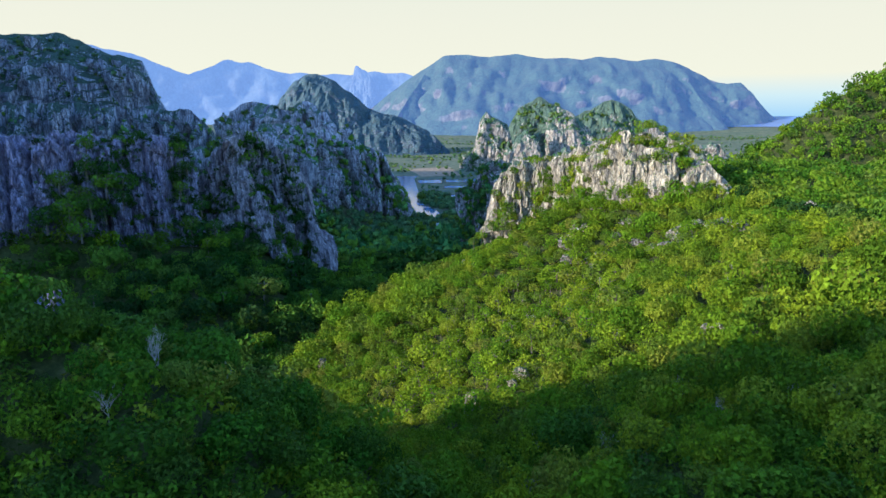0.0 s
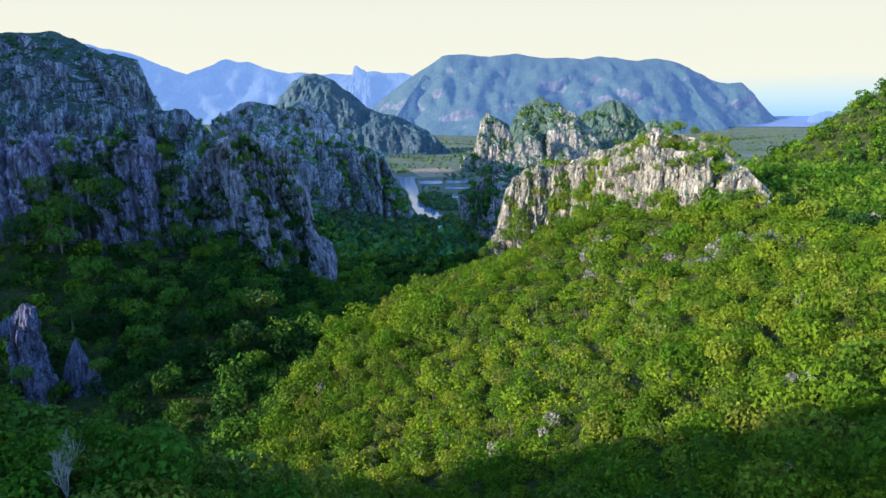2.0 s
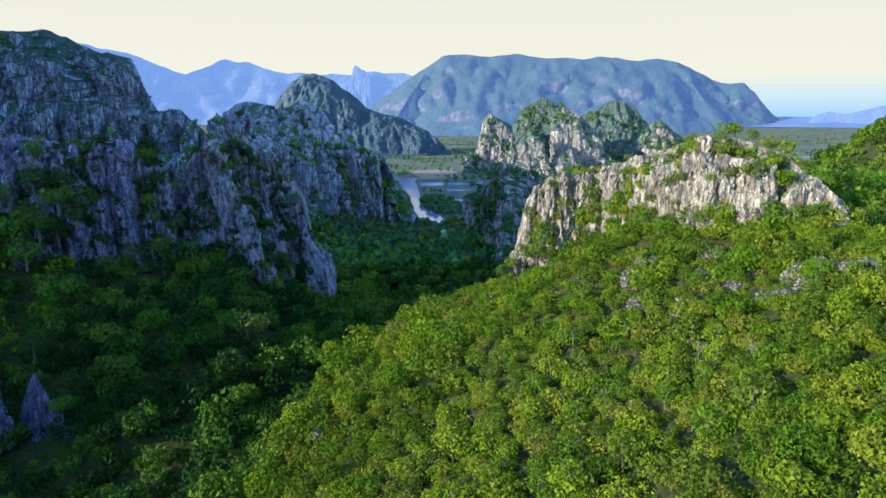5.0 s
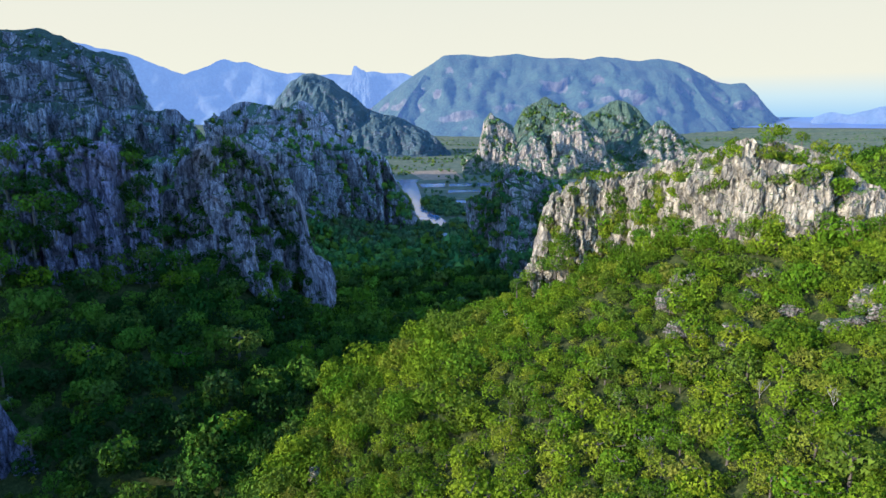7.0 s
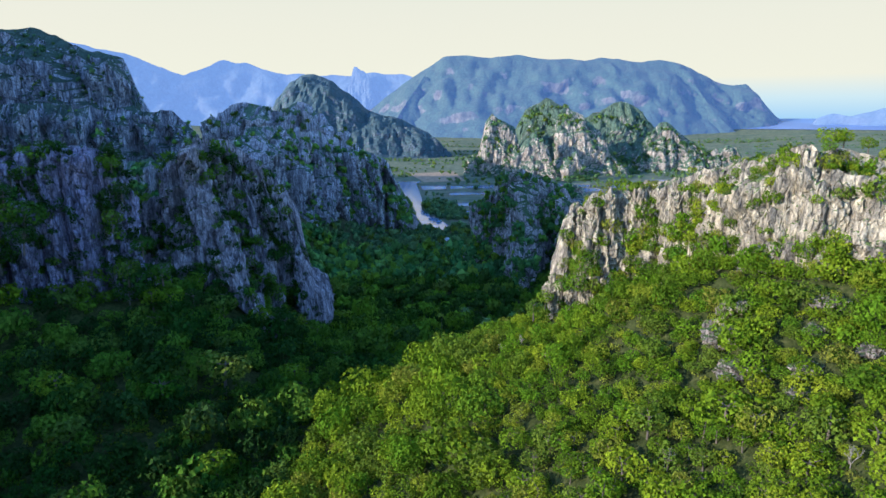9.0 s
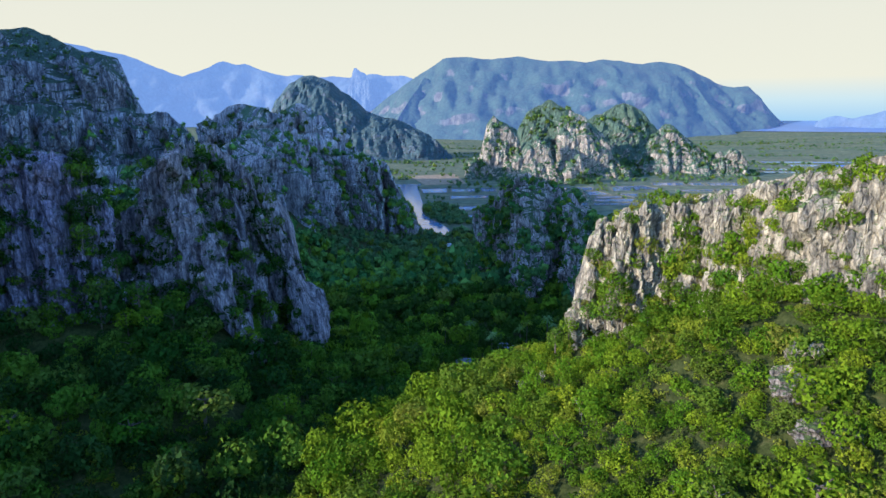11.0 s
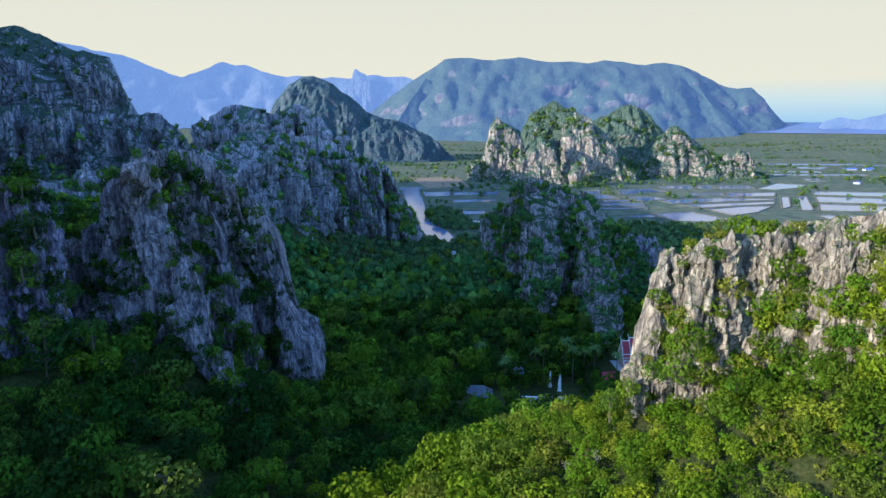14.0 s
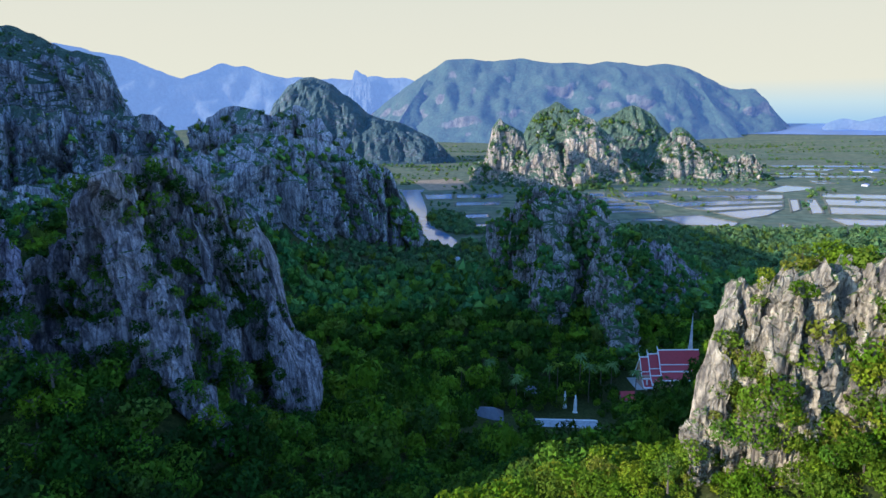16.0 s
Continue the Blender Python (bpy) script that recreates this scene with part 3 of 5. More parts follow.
karst("limestone_hill", [(-343, 1050, 136, 34), (-318, 1080, 156, 70), (-271, 1080, 147, 85), (-215, 1100, 154, 70), (-175, 1070, 118, 50)], -3, ROCK_MID_HAZE, 3.0, "cliff", 1.0, 1.0, 26.0, GREY, bushes=700)
karst("limestone_mountain", [(-1000, 1150, 262, 150), (-720, 1160, 274, 150), (-657, 1160, 270, 140), (-590, 1130, 242, 110), (-524, 1085, 228, 70), (-490, 1083, 224, 42), (-470, 1080, 176, 26), (-454, 1080, 140, 22)], 20, ROCK_MASSIF_HAZE, 5.2, "cliff", 0.8, 0.5, 31.0, "high wooded limestone mountain with grey cliffs", "mountain", bushes=1500)
karst("limestone_crag", [(-620, 800, 148, 80), (-500, 860, 148, 75), (-449, 900, 146, 70), (-350, 912, 137, 50), (-324, 900, 118, 36)], 10, ROCK_MASSIF_HAZE, 2.6, "cliff", 1.0, 1.0, 35.0, GREY, bushes=240)
karst("limestone_crag", [(-420, 470, 112, 50), (-330, 480, 101, 45), (-290, 560, 92, 42), (-262, 600, 82, 36)], 30, ROCK_MASSIF_HAZE, 1.8, "hill", 0.8, 0.8, 41.0, "low wooded limestone ridge at the foot of the mountain", bushes=1600)
tower = karst("limestone_tower", [(31, 642, 64, 20), (38, 642, 84, 26), (57, 640, 90.5, 30), (77, 634, 84, 31), (92, 614, 74, 26), (102, 596, 58, 20)], 2, ROCK_TOWER, 1.25, "wall", 0.9, 1.3, 47.0, "dark limestone tower half covered in bushes", bushes=2600, fine=0.8)
for k, rib in enumerate(([(90, 606, 70, 13), (88, 575, 56, 12), (86, 545, 44, 11), (83, 515, 29, 10), (79, 490, 15, 8)],
                         [(60, 620, 82, 16), (56, 590, 56, 16), (50, 560, 30, 14)])):
    karst("rib", rib, 2, ROCK_TOWER, 1.1, "wall", 0.9, 1.1, 48.0 + 1.3 * k, bushes=520, owner=tower, fine=0.9)
karst("limestone_hill", [(118, 605, 55, 40), (150, 635, 42, 40), (185, 680, 24, 30)], -2, ROCK_GREY_SHADE, 2.0, "hill", 0.6, 0.8, 52.0, "low wooded limestone hill behind the tower", bushes=1500)
dome = karst("limestone_hill", [(162, 1740, 75, 100), (201, 1740, 153, 100), (255, 1740, 181, 100), (310, 1740, 162, 100), (374, 1740, 113, 100), (427, 1740, 38, 100)], -4, ROCK_FAR_GREEN_HAZE, 4.6, "hill", 0.5, 0.6, 57.0, "green domed limestone hill with sunlit cliffs on the flat land", bushes=2600)
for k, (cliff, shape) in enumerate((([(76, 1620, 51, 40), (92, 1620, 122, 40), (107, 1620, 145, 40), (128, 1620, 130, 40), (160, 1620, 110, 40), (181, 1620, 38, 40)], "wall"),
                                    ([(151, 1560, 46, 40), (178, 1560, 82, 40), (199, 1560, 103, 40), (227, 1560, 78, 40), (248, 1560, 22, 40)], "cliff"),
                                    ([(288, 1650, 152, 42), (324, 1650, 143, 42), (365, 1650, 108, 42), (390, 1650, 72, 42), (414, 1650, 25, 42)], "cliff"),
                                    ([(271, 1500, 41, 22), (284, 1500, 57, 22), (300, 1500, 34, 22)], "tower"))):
    karst("cliff", cliff, -4, ROCK_FAR_HAZE, 4.5, shape, 0.42, 0.7, 61.0 + 2.1 * k, owner=dome, bushes=260, fine=0.5)
karst("limestone_hill", [(397, 1960, 125, 120), (450, 1960, 160, 120), (503, 1960, 178, 120), (555, 1960, 157, 120), (602, 1960, 102, 120), (699, 1960, 68, 120)], -4, ROCK_FAR_GREEN_HAZE, 4.6, "hill", 0.6, 0.9, 66.0, "wooded limestone hill with a rocky crest", bushes=900)
karst("limestone_crag", [(475, 1740, 38, 58), (516, 1740, 93, 58), (541, 1740, 120, 58), (561, 1740, 123, 58), (596, 1740, 96, 58), (643, 1740, 63, 58), (698, 1740, 30, 58), (749, 1740, 8, 58)], -4, ROCK_FAR_HAZE, 4.5, "cliff", 0.5, 0.6, 71.0, "pointed limestone crag with sunlit flank", bushes=700, fine=0.5)
karst("limestone_crag", [(690, 1720, 56, 30), (710, 1720, 69, 30), (733, 1720, 59, 30)], -4, ROCK_FAR_HAZE, 2.4, "tower", 0.8, 0.8, 75.0, "small limestone knob on the flat land", bushes=60)
karst("limestone_crag", [(212, 1180, 26, 18), (226, 1182, 18, 14)], -2, ROCK_FAR_HAZE, 1.8, "tower", 0.9, 0.8, 77.0, "small limestone knob on the flat land")
karst("limestone_mountain", [(-606, 2380, 138, 120), (-580, 2380, 200, 150), (-548, 2380, 244, 170), (-501, 2380, 276, 190), (-459, 2380, 283, 200), (-391, 2380, 260, 190), (-328, 2380, 208, 170), (-266, 2380, 157, 150), (-179, 2380, 137, 130), (-112, 2380, 107, 110), (-54, 2380, 80, 80), (-6, 2380, 38, 50)], -4, ROCK_DARK_HAZE, 6.5, "cliff", 0.35, 0.4, 81.0, "dark wooded limestone mountain", "mountain")
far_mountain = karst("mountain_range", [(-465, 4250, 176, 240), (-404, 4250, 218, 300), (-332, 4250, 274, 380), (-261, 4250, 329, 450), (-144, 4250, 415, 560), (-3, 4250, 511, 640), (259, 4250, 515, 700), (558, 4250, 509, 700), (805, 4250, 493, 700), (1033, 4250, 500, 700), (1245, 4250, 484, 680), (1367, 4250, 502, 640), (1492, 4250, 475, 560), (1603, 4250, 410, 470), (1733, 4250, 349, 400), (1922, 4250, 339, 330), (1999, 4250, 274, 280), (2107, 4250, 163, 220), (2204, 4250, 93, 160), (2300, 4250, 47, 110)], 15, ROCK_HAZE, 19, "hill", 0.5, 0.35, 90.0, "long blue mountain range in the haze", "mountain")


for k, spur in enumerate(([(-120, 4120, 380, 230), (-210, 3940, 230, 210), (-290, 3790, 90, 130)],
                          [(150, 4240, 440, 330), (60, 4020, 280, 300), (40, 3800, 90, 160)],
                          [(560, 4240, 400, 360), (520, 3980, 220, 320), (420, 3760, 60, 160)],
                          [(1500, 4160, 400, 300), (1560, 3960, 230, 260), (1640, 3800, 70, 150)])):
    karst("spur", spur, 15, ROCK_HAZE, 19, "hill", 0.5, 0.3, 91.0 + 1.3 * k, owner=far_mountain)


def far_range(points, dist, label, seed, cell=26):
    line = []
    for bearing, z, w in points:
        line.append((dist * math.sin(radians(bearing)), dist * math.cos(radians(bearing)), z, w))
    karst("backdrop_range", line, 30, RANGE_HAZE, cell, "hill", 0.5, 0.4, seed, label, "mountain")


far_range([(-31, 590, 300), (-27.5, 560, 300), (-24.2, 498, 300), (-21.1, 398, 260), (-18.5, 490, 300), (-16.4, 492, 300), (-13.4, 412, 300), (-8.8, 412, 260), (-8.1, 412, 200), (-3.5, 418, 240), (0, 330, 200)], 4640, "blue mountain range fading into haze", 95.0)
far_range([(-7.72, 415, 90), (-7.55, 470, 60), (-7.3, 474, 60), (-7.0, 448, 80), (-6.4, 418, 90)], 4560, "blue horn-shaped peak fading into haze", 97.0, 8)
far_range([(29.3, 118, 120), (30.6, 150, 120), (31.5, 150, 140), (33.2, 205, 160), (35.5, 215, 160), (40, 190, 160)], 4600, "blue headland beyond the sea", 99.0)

# mountain outside the view whose shadow lies over the valley
karst("limestone_mountain", [(-374, 46, 142, 8), (-374, 56, 153, 10), (-374, 72, 163, 14), (-375, 88, 174, 20), (-376, 108, 204, 30), (-380, 150, 236, 60), (-390, 280, 252, 90), (-440, 400, 266, 100), (-520, 540, 290, 110), (-660, 700, 325, 120), (-850, 850, 385, 130), (-1050, 1000, 435, 150)], 40, ROCK_MID_HAZE, 8, "hill", 0.2, 0.1, 103.0, "wooded limestone mountain that shades the valley", "mountain")
karst("limestone_hill", [(-374, -170, 140, 50), (-374, -40, 144, 50), (-374, 56, 142, 50)], 40, ROCK_MID_HAZE, 9, "hill", 0.3, 0.2, 105.0, "low wooded hill beside the valley head")
karst("limestone_crag", [(-154, -90, 186, 24), (-132, -30, 179, 18), (-130, -13, 167, 11), (-130, 0, 154, 9), (-130, 8, 148, 8), (-130, 21, 134, 7), (-130, 45, 120, 6)], 60, ROCK_MID_HAZE, 3, "wall", 0.2, 0.2, 107.0, "limestone crag that shades the near slope")
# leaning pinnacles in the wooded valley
karst("rock_pinnacle", [(-127, 196, 77, 2.6), (-124, 196.5, 81.5, 3.2), (-120.8, 197, 79, 2.6)], 50, ROCK_SHADED, 0.45, "cliff", 0.8, 0.8, 111.0, "leaning grey limestone pinnacle among the trees", "rock")
karst("rock_pinnacle", [(-120.5, 205, 57, 4.5), (-115.5, 205, 67.5, 5.5), (-110.5, 206, 56, 4.5)], 42, ROCK_SHADED, 0.4, "curtain", 0.55, 0.7, 113.0, "fluted grey limestone pinnacle among the trees", "rock")
karst("rock_pinnacle", [(-152, 224, 66, 5), (-146, 225, 70, 5)], 48, ROCK_SHADED, 0.5, "tower", 0.5, 0.8, 117.0, "fluted grey limestone pinnacle among the trees", "rock")


# ---------- foliage ----------
rng = np.random.RandomState(11)


CORE = (np.array([(1, 0, 0), (-1, 0, 0), (0, 1, 0), (0, -1, 0), (0, 0, 1), (0, 0, -1)], float), np.array([(0, 2, 4), (2, 1, 4), (1, 3, 4), (3, 0, 4), (2, 0, 5), (1, 2, 5), (3, 1, 5), (0, 3, 5)]))


def crown_shape(seed, lobes, leaves, size, inner=0, flat=0.75, low=-0.45, core_r=0.86):
    """A crown of unit radius: leafy lobes, filled with inner foliage or round plain cores, open towards the trunk."""
    r = np.random.RandomState(seed)
    cen, rad = [np.zeros(3)], [0.58]
    for k in range(lobes - 1):
        a = 2.4 * k + r.uniform(-0.5, 0.5)
        d = r.uniform(0.40, 0.68)
        cen.append(np.array([math.cos(a) * d, math.sin(a) * d, r.uniform(-0.22, 0.42) * (1.2 - d)]))
        rad.append(r.uniform(0.30, 0.48))
    cen, rad = np.array(cen), np.array(rad)
    V, F, n = [], [], 0
    cv, cf = CORE
    for c, q in zip(cen, rad):
        if inner:
            p = r.normal(size=(inner, 3))
            p = c + p / np.linalg.norm(p, axis=1)[:, None] * q * r.uniform(0.35, 0.82, (inner, 1))
            w = p[:, None] + r.normal(0, 0.8 * size, (inner, 3, 3))
            V.append(w.reshape(-1, 3))
            F.append(np.arange(3 * inner).reshape(-1, 3) + n)
            n += 3 * inner
            continue
        w = cv * (1 + 0.1 * r.uniform(-1, 1, (len(cv), 1))) * q * core_r
        V.append(c + w * [1, 1, 0.85])
        F.append(cf + n)
        n += len(cv)
    area = rad ** 2
    which = r.choice(lobes, leaves * 3, p=area / area.sum())
    d = r.normal(size=(leaves * 3, 3))
    d /= np.linalg.norm(d, axis=1)[:, None]
    p = cen[which] + d * (rad[which] * r.uniform(0.86, 1.14, leaves * 3))[:, None]
    inside = (np.linalg.norm(p[:, None] - cen[None], axis=2) < rad[None] * 0.84).any(1)
    keep = np.where(~inside & (p[:, 2] > low))[0][:leaves]
    p, d = p[keep], d[keep]
    nrm = d + 0.4 * r.normal(size=d.shape)
    nrm /= np.linalg.norm(nrm, axis=1)[:, None]
    t = np.cross(nrm, r.normal(size=d.shape))
    t /= np.linalg.norm(t, axis=1)[:, None]
    b = np.cross(nrm, t)
    sz = size * r.uniform(0.6, 1.35, (len(p), 1))
    tri = np.stack([p + t * sz, p - 0.55 * t * sz + 0.8 * b * sz, p - 0.55 * t * sz - 0.8 * b * sz], 1).reshape(-1, 3)
    V.append(tri)
    F.append(np.arange(len(tri)).reshape(-1, 3) + n)
    V = np.concatenate(V)
    V[:, 2] *= flat / 0.85
    return V, np.concatenate(F), sum(len(q) for q in F[:-1])


NEAR = [crown_shape(s, 7 + s % 3, 420, 0.087, 10, 0.95) for s in range(7)]
MIDDLE = [crown_shape(s + 20, 6, 190, 0.122, 9, 0.95) for s in range(6)]
LESS = [crown_shape(s + 100, 5, 120, 0.15, 8, 0.95) for s in range(6)]
SHRUB = [crown_shape(s + 160, 4, 70, 0.17, 5, 0.9) for s in range(6)]
LOW = [crown_shape(s + 120, 3, 46, 0.17, 6, 0.9) for s in range(5)]
BRUSH = [crown_shape(s + 140, 5, 160, 0.104, 9, 0.9) for s in range(6)]
CLOSE = [crown_shape(s + 80, 8 + s % 3, 580, 0.075, 14, 0.95) for s in range(6)]
FAR = [crown_shape(s + 40, 4, 60, 0.21, 0, 0.9, core_r=0.78) for s in range(5)]
TINY = [crown_shape(s + 60, 2, 16, 0.44, 0, 0.9, core_r=0.95) for s in range(5)]


def gather(shapes, pos, rad, tint, tall=None):
    """One mesh out of many crowns."""
    V, F, T, S, n = [], [], [], [], 0
    tall = rad if tall is None else tall
    pick = rng.randint(0, len(shapes), len(pos))
    turn = rng.uniform(0, 2 * math.pi, len(pos))
    for k, (v, f, m) in enumerate(shapes):
        idx = np.where(pick == k)[0]
        if not len(idx):
            continue
        c, s = np.cos(turn[idx])[:, None], np.sin(turn[idx])[:, None]
        w = np.empty((len(idx), len(v), 3))
        w[..., 0] = (v[:, 0] * c - v[:, 1] * s) * rad[idx][:, None] + pos[idx, 0][:, None]
        w[..., 1] = (v[:, 0] * s + v[:, 1] * c) * rad[idx][:, None] + pos[idx, 1][:, None]
        w[..., 2] = v[:, 2] * tall[idx][:, None] + pos[idx, 2][:, None]
        V.append(w.reshape(-1, 3))
        F.append((f[None] + (np.arange(len(idx)) * len(v))[:, None, None]).reshape(-1, 3) + n)
        T.append(np.repeat(tint[idx], len(v)))
        S.append(np.zeros(len(f) * len(idx), bool))
        n += len(idx) * len(v)
    return np.concatenate(V), np.concatenate(F), np.concatenate(T), np.concatenate(S)


def scatter(x0, x1, y0, y1, step):
    gx_, gy_ = np.meshgrid(np.arange(x0, x1, step), np.arange(y0, y1, step), indexing="ij")
    x = gx_.ravel() + rng.uniform(-0.42, 0.42, gx_.size) * step
    y = gy_.ravel() + rng.uniform(-0.42, 0.42, gx_.size) * step
    return x, y


def off_rock(x, y, share=0.62):
    ok = np.ones(x.shape, bool)
    for line in CRESTS:
        if line[:, 1].min() > 1300:
            continue
        d, v = along([tuple(p) for p in line], x, y)
        ok &= d > v[1] * share
    return ok


def tree_tint(x, y):
    """Kinds of tree drift over the hill in patches; single trees stray from their patch."""
    t = 0.42 + 0.36 * fbm(x / 38, y / 38, 4.2, 3) + rng.normal(0, 0.27, x.shape)
    return np.clip(t, 0.02, 0.985)


# clearings round the temple
CLEAR = [(76, 452, 17), (94, 456, 18), (108, 470, 14), (22, 418, 10), (40, 418, 12), (40, 431, 6), (0, 425, 10), (22, 445, 6), (66, 441, 7), (30, 408, 11), (44, 408, 12), (2, 414, 10), (36, 399, 9), (-112, 198, 5), (-4, 404, 9), (3, 398, 8), (44, 398, 8)]


def open_ground(x, y):
    ok = np.ones(x.shape, bool)
    for cx, cy, r in CLEAR:
        ok &= np.hypot(x - cx, y - cy) > r
    return ok


# the wooded hillside
x, y = scatter(-42, 205, -30, 262, 3.55)
ok = (x > 2 + 9 * fbm(y / 30, x / 60, 0.4, 2)) | (y < 185)
x, y = x[ok], y[ok]
xs, ys = scatter(-42, 14, 180, 262, 4.7)                                                     # taller trees down on the spur
ok = ~((xs > 2 + 9 * fbm(ys / 30, xs / 60, 0.4, 2)) | (ys < 185))
xs, ys = xs[ok], ys[ok]
xr, yr = scatter(96, 250, 262, 335, 3.9)                                                     # shrubs on the far side of the hill
xv, yv = scatter(-190, 250, -30, 335, 5.2)
ok = (xv < -42) | (xv > 205) | ((yv > 262) & (xv < 96))
big_ = np.concatenate([np.full(x.size, 1.0), np.full(xs.size, 1.42), np.full(xr.size, 1.15), np.where(yv[ok] < 125, 1.05, 1.65)])
x, y = np.concatenate([x, xs, xr, xv[ok]]), np.concatenate([y, ys, yr, yv[ok]])
ok = (np.abs(x) < 0.80 * (y + 32) + 12) & off_rock(x, y) & open_ground(x, y)
x, y, big_ = x[ok], y[ok], big_[ok]
z = land(x, y)
bare = (fbm(x / 12, y / 12, 9.0, 3) > 0.6) & (y > 150) & (x > 30)                           # rocky gaps
x, y, z, big_ = x[~bare], y[~bare], z[~bare], big_[~bare]
rad = np.clip(rng.lognormal(math.log(2.15), 0.28, x.size), 1.2, 3.6)
rad *= big_ * np.where(rng.uniform(size=x.size) < 0.06, 1.4, 1.0)
lift = rad * rng.uniform(0.35, 1.15, x.size) + 0.3
tint = tree_tint(x, y)
order = np.argsort(np.hypot(x - 12, (y - 150) * 0.9))
single = order[:300]
rest = np.ones(x.size, bool)
rest[single] = False
P = np.stack([x, y, z + lift], -1)
mixed = x < 6 + rng.normal(0, 14, x.size)
close = rest & (y < 108) & (np.abs(x) < 85) & (np.hypot(x, y) < 76)
rest &= ~close
near = rest & (y < 275) & (x > -48) & (x < 84)
spur = near & (y > 212) & (x < -4 + rng.normal(0, 6, x.size))
far_ = rest & ~near
near &= ~spur
behind = far_ & (((y > 275) & (x > 20)) | (x > 185) | (x < -135))
far_ = far_ & ~behind
head_ = far_ & (x < -62)
far_ = far_ & ~head_
# woods in the shaded valley and on the shoulder take shade-coloured leaves
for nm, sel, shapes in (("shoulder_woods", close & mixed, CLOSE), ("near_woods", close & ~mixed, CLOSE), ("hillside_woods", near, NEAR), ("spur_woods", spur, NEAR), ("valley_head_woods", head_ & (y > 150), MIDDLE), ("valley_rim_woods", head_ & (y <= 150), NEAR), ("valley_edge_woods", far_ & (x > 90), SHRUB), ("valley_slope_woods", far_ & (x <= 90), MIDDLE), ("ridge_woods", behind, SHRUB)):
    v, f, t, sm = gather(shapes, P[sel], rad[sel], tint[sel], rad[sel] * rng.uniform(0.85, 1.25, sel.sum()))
    tagged(mesh_from(nm, v, f, LEAF_SHADE if nm in ("shoulder_woods", "valley_rim_woods", "valley_edge_woods", "ridge_woods") else LEAF_DEEP_SHADE if nm in ("valley_head_woods", "valley_slope_woods") else LEAF, sm, attrs=t), "dense bright green scrub woodland on the slope", "woodland", kind="stuff")

# low growth that closes the gaps between the crowns
x2, y2 = scatter(-112, 110, 15, 258, 3.3)
ok = (np.abs(x2) < 0.80 * (y2 + 32) + 12) & off_rock(x2, y2, 0.5)
x2, y2 = x2[ok], y2[ok]
r2 = rng.uniform(1.0, 1.6, x2.size)
near2 = np.hypot(x2, y2) < 115
for sel, shapes in ((near2, LOW), (~near2, LOW)):
    q2 = r2[sel] * 1.1
    v, f, t, sm = gather(shapes, np.stack([x2[sel], y2[sel], land(x2[sel], y2[sel]) + 0.4 * q2], -1), q2, tree_tint(x2[sel], y2[sel]) * 0.8)
    tagged(mesh_from("undergrowth", v, f, LEAF, sm, attrs=t), "low green undergrowth between the trees", "undergrowth", kind="stuff")

# thick brush on the shoulder and the near slope
own = np.random.RandomState(23)
gx_, gy_ = np.meshgrid(np.arange(-80, 60, 3.0), np.arange(8, 84, 3.0), indexing="ij")
x4 = gx_.ravel() + own.uniform(-0.9, 0.9, gx_.size)
y4 = gy_.ravel() + own.uniform(-0.9, 0.9, gx_.size)
ok = np.abs(x4) < 0.80 * (y4 + 32) + 6
x4, y4 = x4[ok], y4[ok]
r4 = own.uniform(1.6, 2.5, x4.size)
v, f, t, sm = gather(BRUSH, np.stack([x4, y4, land(x4, y4) + 0.55 * r4], -1), r4, np.clip(own.normal(0.42, 0.2, x4.size), 0.02, 0.95))
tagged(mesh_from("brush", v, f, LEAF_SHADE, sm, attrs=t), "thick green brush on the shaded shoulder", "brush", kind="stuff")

# woods on the ground beside and behind the path
x3, y3 = scatter(-330, 330, -150, 330, 9.5)
ok = (np.abs(x3) > 0.80 * (y3 + 32) + 8) & off_rock(x3, y3, 0.8)
x3, y3 = x3[ok], y3[ok]
r3 = rng.uniform(4.0, 6.6, x3.size)
beside = (np.abs(x3) < 175) & (y3 < 200)
v, f, t, sm = gather(TINY, np.stack([x3, y3, land(x3, y3) + 0.8 * r3], -1)[~beside], r3[~beside], tree_tint(x3, y3)[~beside])
tagged(mesh_from("outer_woods", v, f, LEAF, sm, attrs=t), "dense scrub woodland beside the valley", "woodland", kind="stuff")
x3, y3 = scatter(-175, 175, -70, 200, 4.9)
ok = (np.abs(x3) > 0.80 * (y3 + 32) + 8) & off_rock(x3, y3, 0.8)
x3, y3 = x3[ok], y3[ok]
r3 = rng.uniform(2.2, 3.8, x3.size)
v, f, t, sm = gather(SHRUB, np.stack([x3, y3, land(x3, y3) + 0.7 * r3], -1), r3, tree_tint(x3, y3))
tagged(mesh_from("outer_woods", v, f, LEAF, sm, attrs=t), "dense scrub woodland beside the slope", "woodland", kind="stuff")

# single trees of the slope that the camera passes over
proto_leaf = []
for k, (v, f, m) in enumerate(NEAR):
    ob = mesh_from("crown", v, f, LEAF, False)
    proto_leaf.append(ob.data)
    bpy.data.objects.remove(ob)


shade_leaf = []
for me_ in proto_leaf:
    me_ = me_.copy()
    me_.materials[0] = LEAF_DEEP_SHADE
    shade_leaf.append(me_)


